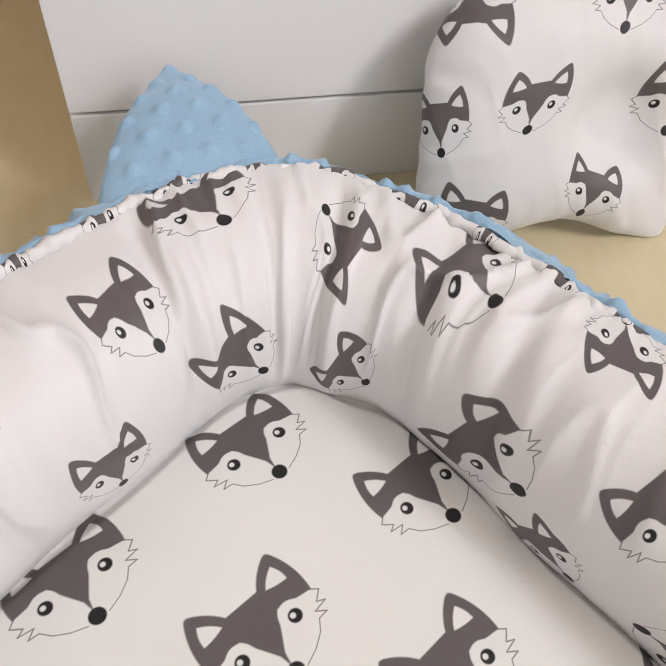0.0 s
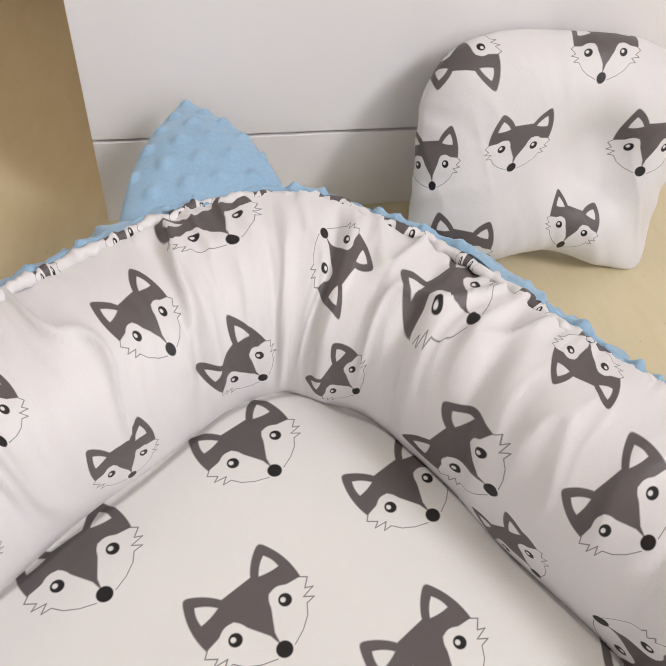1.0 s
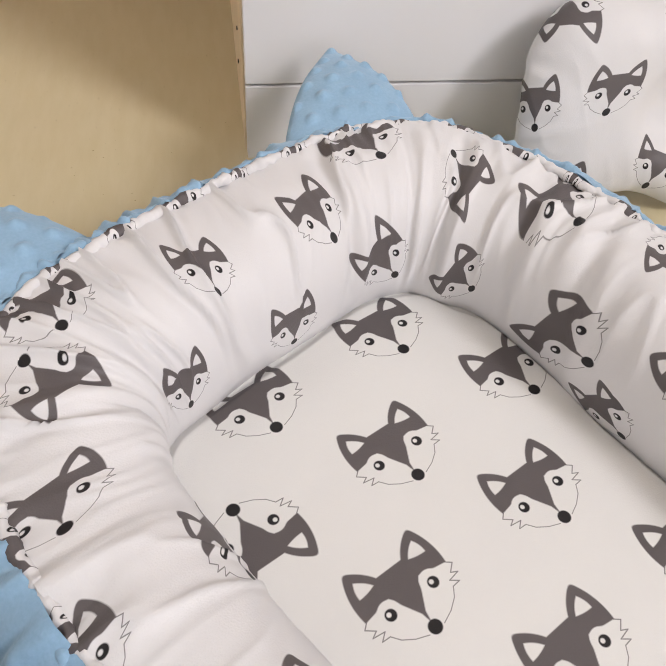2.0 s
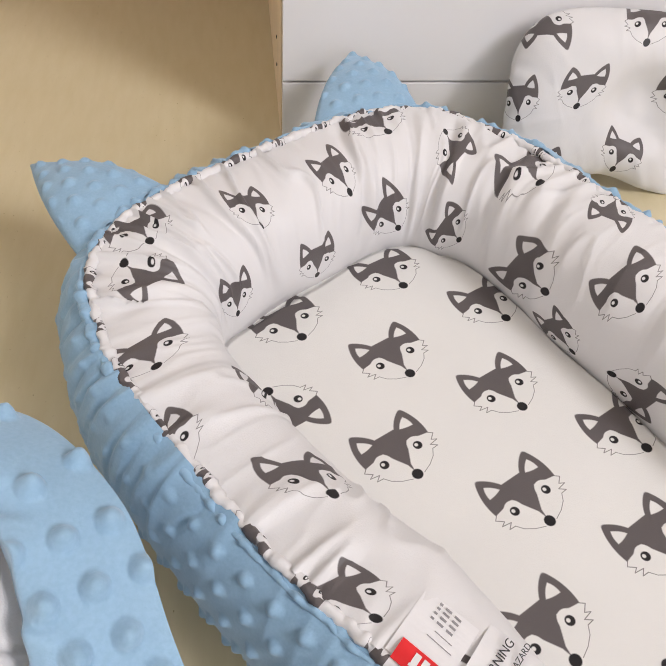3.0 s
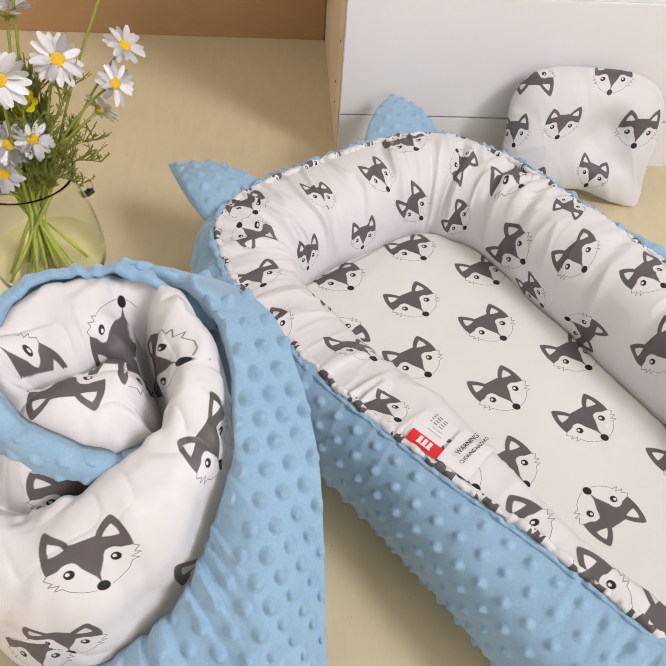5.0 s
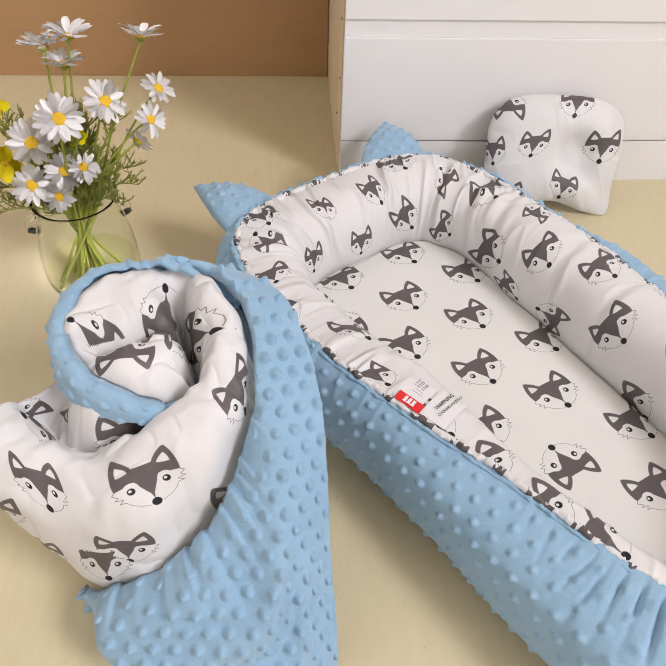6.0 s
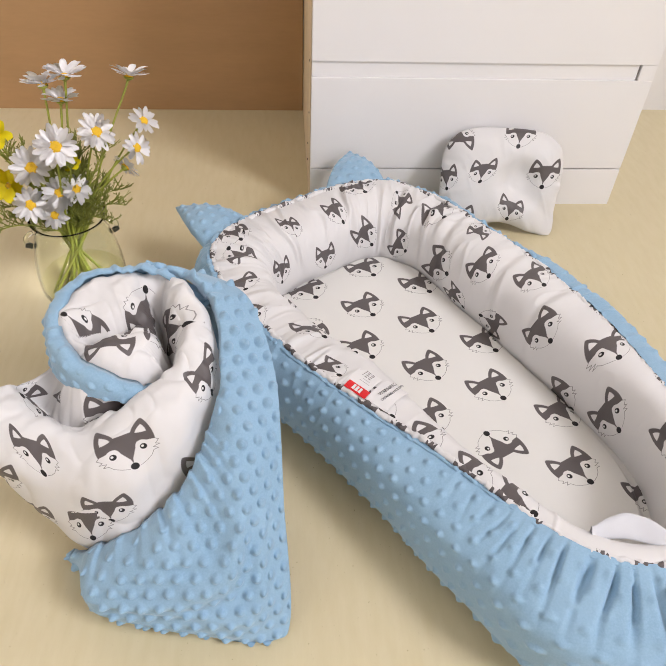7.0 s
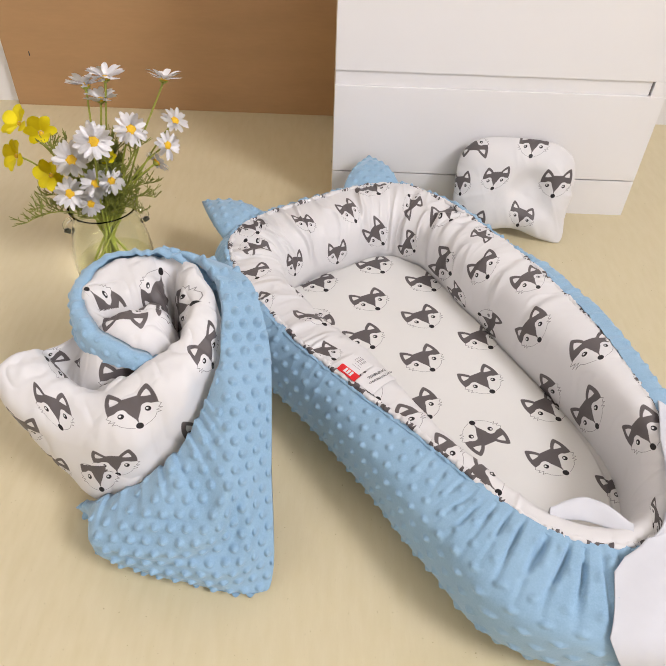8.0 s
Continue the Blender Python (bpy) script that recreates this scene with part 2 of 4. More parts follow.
def plush(name):
    mat, tree, shader = nodes_of(name, 0.75)
    fine, big = noise_node(tree, 420, 4), noise_node(tree, 14, 3)
    c = mix(tree, ramp(tree, big, 0.3, 0.7), (0.234, 0.394, 0.545), (0.272, 0.436, 0.590))
    tree.links.new(mix(tree, ramp(tree, fine, 0.35, 0.9), c, (0.305, 0.475, 0.645)), shader.inputs["Base Color"])
    shader.inputs["Sheen Weight"].default_value, shader.inputs["Sheen Roughness"].default_value = 0.40, 0.5
    shader.inputs["Sheen Tint"].default_value = (0.75, 0.88, 1.0, 1)
    bump(tree, shader, fine, 0.35, 0.0006)
    return mat


blue_plush = plush("blue_plush")
white_lacquer = plain("white_lacquer", (0.84, 0.83, 0.835), 0.32, scale=8, vary=0.02, relief=0.03)
raw_board = plain("raw_board", (0.76, 0.63, 0.44), 0.6, scale=30, vary=0.14, relief=0.1, stretch=(1, 6, 1))
brown_board = plain("brown_board", (0.43, 0.255, 0.120), 0.5, scale=26, vary=0.10, relief=0.06, stretch=(1, 1, 5))
# white for the unseen west wall, so it bounces light back east
bounce_white = plain("bounce_white", (0.78, 0.77, 0.755), 0.85, scale=40, vary=0.03, relief=0.1)
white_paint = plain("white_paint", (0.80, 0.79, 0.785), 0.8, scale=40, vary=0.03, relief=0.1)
# darker warm tones on the unseen walls and ceiling hold down bounced light
bounce_tan = plain("bounce_tan", (0.34, 0.27, 0.19), 0.85, scale=40, vary=0.04, relief=0.1)
bounce_cream = plain("bounce_cream", (0.52, 0.485, 0.43), 0.9, scale=40, vary=0.02, relief=0.1)
red_satin = plain("red_satin", (0.72, 0.012, 0.018), 0.4, scale=200, vary=0.08, relief=0.2)
label_satin = plain("label_satin", (0.76, 0.75, 0.755), 0.6, scale=150, vary=0.03, relief=0.2)
ink_black = plain("ink_black", (0.035, 0.033, 0.035), 0.6, vary=0.05)
ink_grey = plain("ink_grey", (0.28, 0.27, 0.28), 0.6, vary=0.05)
petal_white = plain("petal_white", (0.93, 0.92, 0.93), 0.55, scale=120, vary=0.04, relief=0.2)
petal_yellow = plain("petal_yellow", (0.93, 0.80, 0.012), 0.5, scale=100, vary=0.12, relief=0.2)


def let_light_through(mat, colour, share):
    """Thin petals pass a part of the light that falls on their backs."""
    tree = mat.node_tree
    glow = tree.nodes.new("ShaderNodeBsdfTranslucent")
    glow.inputs["Color"].default_value = (*colour, 1)
    blend = tree.nodes.new("ShaderNodeMixShader")
    blend.inputs[0].default_value = share
    tree.links.new(tree.nodes["Principled BSDF"].outputs[0], blend.inputs[1])
    tree.links.new(glow.outputs[0], blend.inputs[2])
    tree.links.new(blend.outputs[0], tree.nodes["Material Output"].inputs["Surface"])


let_light_through(petal_white, (0.97, 0.96, 0.97), 0.35)
let_light_through(petal_yellow, (0.95, 0.88, 0.02), 0.3)
disc_yellow = plain("disc_yellow", (0.82, 0.50, 0.02), 0.7, scale=500, vary=0.25, relief=0.8, distance=0.002)
stem_green = plain("stem_green", (0.33, 0.36, 0.05), 0.5, scale=80, vary=0.25, relief=0.2)
twig_green = plain("twig_green", (0.24, 0.26, 0.045), 0.6, scale=80, vary=0.3, relief=0.2)
grommet_dark = plain("lug_dark", (0.05, 0.05, 0.03), 0.3, vary=0.1)


def floor_finish():
    mat, tree, shader = nodes_of("floor_finish", 0.42)
    big, grain = noise_node(tree, 1.6, 3), noise_node(tree, 70, 6, stretch=(7, 1, 1))
    speck, streak = noise_node(tree, 240, 3), noise_node(tree, 24, 4, stretch=(3, 0.7, 1))
    c = mix(tree, ramp(tree, big, 0.3, 0.7), (0.632, 0.552, 0.362), (0.672, 0.588, 0.394))
    c = mix(tree, ramp(tree, grain, 0.3, 0.8), c, (0.662, 0.585, 0.386))
    c = mix(tree, ramp(tree, streak, 0.35, 0.75), c, (0.622, 0.540, 0.336))
    c = mix(tree, ramp(tree, speck, 0.70, 0.76), c, (0.36, 0.29, 0.15))
    tree.links.new(c, shader.inputs["Base Color"])
    bump(tree, shader, grain, 0.10, 0.0008)
    return mat


floor_mat = floor_finish()


def clear_glass(name, colour, ior):
    mat, tree, shader = nodes_of(name, 0.02)
    shader.inputs["Base Color"].default_value = (*colour, 1)
    shader.inputs["Transmission Weight"].default_value = 1.0
    shader.inputs["IOR"].default_value = ior
    return mat


vase_glass = clear_glass("vase_glass", (0.955, 0.975, 0.915), 1.45)


def still_water(name, tint):
    """Shallow clear water: a tinted see-through body with a faint gloss."""
    mat, tree, shader = nodes_of(name, 0.02)
    clear = tree.nodes.new("ShaderNodeBsdfTransparent")
    clear.inputs["Color"].default_value = (*tint, 1)
    gloss = tree.nodes.new("ShaderNodeBsdfGlossy")
    gloss.inputs["Roughness"].default_value = 0.03
    blend = tree.nodes.new("ShaderNodeMixShader")
    blend.inputs[0].default_value = 0.025
    tree.links.new(clear.outputs[0], blend.inputs[1])
    tree.links.new(gloss.outputs[0], blend.inputs[2])
    tree.links.new(blend.outputs[0], tree.nodes["Material Output"].inputs["Surface"])
    return mat


vase_water = still_water("vase_water", (0.955, 0.96, 0.88))


# ---- building helpers ----
def thing(name, label, category, group="", kind=""):
    return tagged(new(name), label, category, group, kind)


def from_bm(name, bm, material, parent=None, label=""):
    me = bpy.data.meshes.new(name)
    bmesh.ops.recalc_face_normals(bm, faces=bm.faces)
    bm.to_mesh(me)
    bm.free()
    me.materials.append(material)
    ob = new(name, me)
    ob.parent = parent
    if label:
        ob["label"] = label
    return ob


def part(name, bm, material, parent, label=""):
    return from_bm(name, bm, material, parent, label)


def rounded(ob):
    for p in ob.data.polygons:
        p.use_smooth = True
    return ob


def box_bm(x0, y0, z0, x1, y1, z1, bevel=0.0, segments=2):
    bm = bmesh.new()
    bmesh.ops.create_cube(bm, size=1)
    for v in bm.verts:
        v.co = Vector(((x0 + x1) / 2 + v.co.x * (x1 - x0), (y0 + y1) / 2 + v.co.y * (y1 - y0), (z0 + z1) / 2 + v.co.z * (z1 - z0)))
    if bevel:
        bmesh.ops.bevel(bm, geom=bm.edges[:], offset=bevel, segments=segments, affect="EDGES", profile=0.7)
    return bm


def grid_part(name, grid, material, parent, label="", wrap_u=False, wrap_v=False, motifs=None, flip=False):
    """A smooth mesh from a grid of places [u, v, 3]. motifs: frames (centre, across, up) in which the print is laid."""
    nu, nv = grid.shape[:2]
    iu = np.arange(nu if wrap_u else nu - 1)
    iv = np.arange(nv if wrap_v else nv - 1)
    a, b = np.meshgrid(iu, iv, indexing="ij")
    a2, b2 = (a + 1) % nu, (b + 1) % nv
    quads = np.stack([a * nv + b, a2 * nv + b, a2 * nv + b2, a * nv + b2], -1).reshape(-1, 4)
    if flip:
        quads = quads[:, ::-1]
    me = bpy.data.meshes.new(name)
    places = grid.reshape(-1, 3)
    me.vertices.add(len(places))
    me.vertices.foreach_set("co", places.ravel())
    me.loops.add(quads.size)
    me.loops.foreach_set("vertex_index", quads.ravel().astype(np.int32))
    me.polygons.add(len(quads))
    me.polygons.foreach_set("loop_start", np.arange(0, quads.size, 4, dtype=np.int32))
    me.polygons.foreach_set("use_smooth", np.ones(len(quads), bool))
    me.update(calc_edges=True)
    me.validate()
    if motifs is not None:
        lay_print(me, places, quads, motifs)
    me.materials.append(material)
    ob = new(name, me)
    ob.parent = parent
    if label:
        ob["label"] = label
    return ob


def lay_print(me, places, quads, motifs):
    """Gives each face the coordinates of the motif that lies nearest to it. A fourth entry (nx, ny, limit) ends a motif
    at the fold into which the rest of it is tucked."""
    middle = places[quads].mean(1)
    best, own = np.full(len(quads), 1e9), np.zeros(len(quads), int)
    frames = []
    for k, (c, across, up, *tucked) in enumerate(motifs):
        aa, bb, ab = across @ across, up @ up, across @ up
        ga, gu = (across * bb - up * ab) / (aa * bb - ab * ab), (up * aa - across * ab) / (aa * bb - ab * ab)
        face_out = np.cross(across, up)
        face_out = face_out / np.linalg.norm(face_out)
        frames.append((c, ga, gu, tucked))
        d = middle - c
        far = np.maximum(np.abs(d @ ga), np.abs(d @ gu)) + 12.0 * np.maximum(np.abs(d @ face_out) - 0.03, 0) / 0.03
        for nx, ny, limit in tucked:
            far = np.where(nx * (d @ ga) + ny * (d @ gu) > limit + .05, 1e9, far)
        closer = far < best
        best[closer], own[closer] = far[closer], k
    uv = np.full((len(quads), 4, 2), 5.0)
    for k, (c, ga, gu, tucked) in enumerate(frames):
        mine = (own == k) & (best < 1.2)
        d = places[quads[mine]] - c
        p, q = d @ ga, d @ gu
        for nx, ny, limit in tucked:
            past = 12 * np.maximum(nx * p + ny * q - limit, 0)
            p, q = p + nx * past, q + ny * past
        uv[mine, :, 0], uv[mine, :, 1] = p, q
    layer = me.uv_layers.new(name="print")
    layer.data.foreach_set("uv", uv.ravel())


def laid(grid, table, wrap_u=True):
    """Motif frames from rows of (u, v, au, av, bu, bv): u and v as shares of the grid, then the motif's width and its height
    in metres along the grid's own two directions; v below 0 lies past the grid's edge."""
    nu, nv = grid.shape[:2]
    out = []
    for u, v, au, av, bu, bv in table:
        i, j = int(u * nu) % nu, min(max(int(v * (nv - 1)), 0), nv - 2)
        k = 8
        tu = grid[(i + k) % nu, j] - grid[i - k, j] if wrap_u else grid[min(i + k, nu - 1), j] - grid[max(i - k, 0), j]
        tv = grid[i, min(j + 2, nv - 1)] - grid[i, max(j - 2, 0)]
        tu = tu / np.linalg.norm(tu)
        tv = tv - tu * (tv @ tu)
        tv = tv / np.linalg.norm(tv)
        across_all = np.linalg.norm(np.diff(grid[i], axis=0), axis=1).sum()
        out.append((grid[i, j] + tv * (v - j / (nv - 1)) * across_all, tu * au + tv * av, tu * bu + tv * bv))
    return out


def tube_bm(points, radii, sides=6, bm=None):
    """A tube along points with a radius at each; added to bm where given."""
    bm = bm or bmesh.new()
    points = [Vector(p) for p in points]
    rings, side = [], Vector((0.31, 0.87, 0.4)).normalized()
    for i, p in enumerate(points):
        way = (points[min(i + 1, len(points) - 1)] - points[max(i - 1, 0)]).normalized()
        a = side - way * side.dot(way)
        a = a.normalized() if a.length > 1e-6 else way.orthogonal().normalized()
        b = way.cross(a)
        side = a
        rings.append([bm.verts.new(p + (a * math.cos(2 * math.pi * k / sides) + b * math.sin(2 * math.pi * k / sides)) * radii[i]) for k in range(sides)])
    for r0, r1 in zip(rings, rings[1:]):
        for k in range(sides):
            bm.faces.new((r0[k], r0[(k + 1) % sides], r1[(k + 1) % sides], r1[k]))
    bm.faces.new(rings[0][::-1])
    bm.faces.new(rings[-1])
    return bm


def lathe_bm(profile, steps=48):
    """Turns a list of (radius, height) about the upright axis."""
    bm = bmesh.new()
    rings = [[bm.verts.new((r * math.cos(2 * math.pi * k / steps), r * math.sin(2 * math.pi * k / steps), z)) for k in range(steps)] for r, z in profile]
    for r0, r1 in zip(rings, rings[1:]):
        for k in range(steps):
            bm.faces.new((r0[k], r0[(k + 1) % steps], r1[(k + 1) % steps], r1[k]))
    bm.faces.new(rings[0][::-1])
    bm.faces.new(rings[-1])
    return bm


# ---- the room ----
# west, east, south and top are unseen, placed and toned to shape the light
WALL_Y, WEST, EAST, SOUTH, TOP = 1.65, -2.6, 3.4, -4.8, 5.2
tagged(from_bm("floor", box_bm(WEST, SOUTH, -0.06, EAST, WALL_Y, 0.0), floor_mat), "pale cream smooth floor covering with fine grain", "floor", kind="structure")
tagged(from_bm("wall_north", box_bm(WEST - .12, WALL_Y, -0.06, EAST + .12, WALL_Y + .12, TOP), white_paint), "plain white painted wall", "wall", kind="structure")


def pierced_wall(name, boxes):
    """An unseen wall in four pieces round the opening for its lamp, as one mesh."""
    bm = bmesh.new()
    for b in boxes:
        piece = box_bm(*b)
        me = bpy.data.meshes.new("piece")
        piece.to_mesh(me)
        piece.free()
        bm.from_mesh(me)
        bpy.data.meshes.remove(me)
    tagged(from_bm(name, bm, bounce_tan), "unseen wall toned tan to dim bounced light, with a lamp opening", "wall", kind="structure")


y0, y1, z0, z1 = -2.95, -1.05, 3.05, 4.95
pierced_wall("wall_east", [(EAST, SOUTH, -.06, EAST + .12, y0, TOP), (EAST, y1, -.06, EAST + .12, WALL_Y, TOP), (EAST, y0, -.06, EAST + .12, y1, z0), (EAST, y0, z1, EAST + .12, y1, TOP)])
# unseen; its white face acts as a reflector for the west-turned sides
tagged(from_bm("unseen_wall_west", box_bm(WEST - .12, SOUTH, -0.06, WEST, WALL_Y, TOP), bounce_white), "plain white painted wall", "wall", kind="structure")
# this opening is cut only for the added south fill
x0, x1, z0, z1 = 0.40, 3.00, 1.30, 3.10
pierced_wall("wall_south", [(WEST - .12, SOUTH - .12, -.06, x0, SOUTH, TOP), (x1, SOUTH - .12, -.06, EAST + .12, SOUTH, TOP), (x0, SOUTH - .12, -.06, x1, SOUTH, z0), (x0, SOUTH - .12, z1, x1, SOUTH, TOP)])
# unseen; its dull cream only limits light bounced from above
tagged(from_bm("ceiling", box_bm(WEST - .12, SOUTH - .12, TOP, EAST + .12, WALL_Y + .12, TOP + .1), bounce_cream), "unseen cream ceiling, toned to dim the bounced light", "ceiling", kind="structure")


# ---- the chest of drawers and the board beside it ----
def chest_of_drawers():
    chest = thing("chest_of_drawers", "white lacquered chest of drawers with raw wooden side, on the floor", "chest of drawers")
    chest.location = (0, 1.15, 0)
    width, depth, height = 0.70, 0.475, 0.80
    part("side_panel", box_bm(-.002, .016, 0, .016, depth, height, .0012), raw_board, chest, "raw pale wood side panel")
    part("side_panel", box_bm(width - .016, .016, 0, width + .002, depth, height, .0012), white_lacquer, chest)
    part("back_panel", box_bm(.018, depth - .006, .01, width - .018, depth - .001, height - .002), raw_board, chest)
    part("top_board", box_bm(-.004, -.004, height + .0005, width + .004, depth, height + .019, .002), white_lacquer, chest)
    part("plinth", box_bm(0, 0, 0, width, .0155, .0905, .0012), white_lacquer, chest, "white plinth board")
    for z0, z1 in ((.0938, .2940), (.3260, .5400), (.5720, .7950)):
        front = part("drawer_front", box_bm(0, 0, z0, width, .0155, z1, .0015), white_lacquer, chest, "smooth white drawer front")
        part("drawer_box", box_bm(.022, .018, z0 + .01, width - .022, depth - .03, z1 - .004), raw_board, chest)
    for z0, z1 in ((.2942, .3258), (.5402, .5718)):
        part("grip_rail", box_bm(0.0005, .0045, z0, .6640, .0150, z1, .001), white_lacquer, chest, "white recessed grip rail")
        part("rail_end", box_bm(.6680, .0005, z0, width, .0152, z1, .0008), white_lacquer, chest)
        part("rail_cap", box_bm(.6645, .0075, z0 + .002, .6675, .0152, z1 - .002), ink_grey, chest, "dark end of the grip rail")
    for z in (.06, .10, .20, .31):
        hole = lathe_bm([(.0022, 0), (.0022, .0012)], 12)
        bmesh.ops.transform(hole, matrix=Matrix.Translation((-.0021, .10 if z < .15 else .045, z)) @ Matrix.Rotation(radians(-90), 4, "Y"), verts=hole.verts)
        part("screw_hole", hole, ink_black, chest)
    return chest


chest_of_drawers()

panel = from_bm("wooden_board", box_bm(-.920, 0, 0, 0, .020, 1.05, .002), brown_board)
panel.matrix_world = pose(-.0035, 1.626, 0, 0, 0, 0)
tagged(panel, "plain brown upright wooden board beside the drawers", "board")
mark = box_bm(-.852, -.0004, .143, -.8490, .0006, .155)
part("scuff", mark, ink_black, panel, "small dark scuff")


# ---- the nest ----
HEAD_PRINT = [(0.4835, 0.090, 0.075, -0.023, -0.016, -0.047), (0.4475, 0.255, 0.048, -0.008, -0.004, -0.058),
            (0.4785, 0.585, 0.042, -0.032, -0.037, -0.058), (0.5345, 0.195, -0.010, 0.053, 0.042, 0.034),
            (0.5745, 0.124, 0.015, -0.072, -0.056, -0.025), (0.5505, 0.632, 0.022, -0.065, -0.033, -0.022),
            (0.3985, 0.224, 0.042, 0.015, 0.004, -0.050), (0.3675, 0.584, 0.040, 0.002, 0.002, -0.056),
            (0.4235, 0.625, 0.050, 0.002, -0.004, -0.058), (0.3505, 0.079, 0.060, 0.025, 0.021, -0.042),
            (0.3205, 0.147, -0.040, -0.045, -0.034, 0.036), (0.2785, 0.094, 0.013, 0.075, 0.039, -0.002)]
FAR_PRINT = [(0.6055, 0.605, 0.023, -0.084, -0.070, 0.003), (0.6175, 0.085, -0.046, 0.011, 0.021, 0.046),
            (0.6465, 0.342, 0.012, -0.070, -0.050, -0.019), (0.6775, 0.675, -0.011, 0.062, 0.064, -0.009),
            (0.7245, 0.452, 0.010, -0.078, -0.056, -0.008), (0.6845, 0.125, -0.015, -0.072, -0.058, 0.000),
            (0.7675, 0.135, 0.000, -0.080, -0.057, -0.010), (0.8015, 0.617, 0.013, -0.094, -0.058, -0.012),
            (0.7595, 0.805, 0.030, -0.095, -0.066, 0.000), (0.9205, 0.141, 0.049, -0.042, -0.034, 0.012),
            (0.8445, 0.273, -0.018, -0.060, -0.070, 0.009), (0.6325, 0.695, 0.028, -0.044, -0.051, -0.025)]
NEAR_PRINT = [(0.2405, -0.042, 0.021, 0.069, 0.043, -0.008), (0.2065, 0.223, -0.025, 0.058, 0.053, -0.001),
            (0.1725, 0.052, -0.022, 0.047, 0.050, -0.003), (0.0965, -0.062, -0.018, 0.085, 0.058, -0.004),
            (0.2505, 0.494, 0.023, 0.060, 0.062, -0.005), (0.1300, 0.020, 0.000, 0.060, 0.064, 0.000), (0.0600, -0.060, 0.000, 0.070, 0.066, 0.000),
            (0.0355, 0.020, 0.000, 0.070, 0.066, 0.000)]
PAD_PRINT = [(.094, .860, 0), (.194, .810, 0), (-.019, .797, 0), (.081, .746, 0), (.180, .702, 0), (.282, .651, 0), (.069, .641, 0), (.172, .591, 0), (.269, .545, 0),
             (.259, .431, 180), (.356, .385, 0), (-.022, .690, 180), (.158, .485, 0), (.369, .491, 0), (.455, .345, 0)]


def nest():
    bed = thing("baby_nest", "oval baby nest, printed cotton inside, blue dotted plush outside", "baby nest")
    inner, _ = inner_surface()
    grid_part("inner_cover", inner, cotton, bed, "white gathered cotton printed with grey shapes", wrap_u=True, motifs=laid(inner, HEAD_PRINT) + laid(inner, FAR_PRINT) + laid(inner, NEAR_PRINT), flip=True)
    outer = outer_surface()
    grid_part("outer_cover", outer, blue_plush, bed, "light blue plush with raised dots", wrap_u=True)
    # padded mattress inside the roll
    edge = (rim + inward * (0.066 * girth - 0.036 * lean)[:, None])[::4]
    heart = np.array([0.170, 0.560])
    s = np.concatenate([np.linspace(0.0, 0.78, 50), np.linspace(0.79, 1.0, 50)])
    pad = np.empty((len(edge), len(s), 3))
    pad[:, :, :2] = heart + (edge[:, None, :] - heart) * s[None, :, None]
    reach = np.linalg.norm(edge - heart, axis=1)[:, None] * (1 - s)[None, :]
    pad[:, :, 2] = 0.0435 - 0.004 * smooth(0.80, 0.97, s)[None, :] - 0.005 * smooth(0.030, 0.021, reach) + 0.0012 * vnoise(pad[:, :, 0] / .11, pad[:, :, 1] / .11, 21) + 0.0012 * (1 - s[None, :])
    motifs = []
    for x, y, turn in PAD_PRINT:
        r, q = radians(28 + turn), radians(30.5 + turn)
        motifs.append((np.array([x, y, .0435]) + .038 * .080 * np.array([math.cos(r), math.sin(r), 0]), np.array([math.cos(r), math.sin(r), 0]) * .080, np.array([-math.sin(q), math.cos(q), 0]) * .066))
    grid_part("mattress", pad, pad_cotton_brightened, bed, "flat padded mattress of printed cotton", wrap_u=True, motifs=motifs)
    # the scrunched seam between the two covers
    n = 1500
    k = np.arange(n) / n * STEPS
    base = np.stack([np.interp(k, np.arange(STEPS + 1), np.append(rim[:, a], rim[0, a])) for a in (0, 1)], 1)
    turn = np.stack([np.interp(k, np.arange(STEPS + 1), np.append(inward[:, a], inward[0, a])) for a in (0, 1)], 1)
    around = np.linspace(0, 2 * np.pi, 11)[:-1]
    ruffle = np.empty((n, 10, 3))
    cells = 420
    q = np.arange(n) / n * cells
    rad = 0.0042 + 0.0016 * vnoise(q[:, None] + 0 * around, around[None, :] / 1.3, 31, cells) + 0.0009 * vnoise(2 * q[:, None], around[None, :], 32, 2 * cells)
    shift = 0.0016 * vnoise(q / 2, 0 * q, 33, cells // 2)
    off = -0.0005 + shift[:, None] + rad * np.cos(around)
    ruffle[:, :, :2] = base[:, None, :] + turn[:, None, :] * off[:, :, None]
    ruffle[:, :, 2] = 0.1535 + 0.0010 * vnoise(q / 3, 0 * q, 35, cells // 3)[:, None] + rad * np.sin(around)
    seam_motifs = [(u, .25, .016 + .010 * ((i * 7) % 3), .004, .0, .05) for i, u in enumerate(np.arange(0.02, 1, 0.023))]
    grid_part("gathered_seam", ruffle, cotton, bed, "scrunched white cotton seam", wrap_u=True, wrap_v=True, motifs=laid(ruffle, seam_motifs), flip=True)
    around = np.linspace(0, 2 * np.pi, 13)[:-1]
    fringe = np.empty((n, 12, 3))
    cells = 330
    q = np.arange(n) / n * cells
    knob = np.clip(vnoise(q, 0 * q, 36, cells), -.4, 1)
    much = (.30 + .70 * smooth(.50, .75, base[:, 1]))[:, None]
    rad = 0.0040 * (.45 + .55 * smooth(.45, .70, base[:, 1])[:, None]) + 0.0026 * knob[:, None] * much + 0.0008 * vnoise(2 * q[:, None] + 0 * around, around[None, :], 37, 2 * cells)
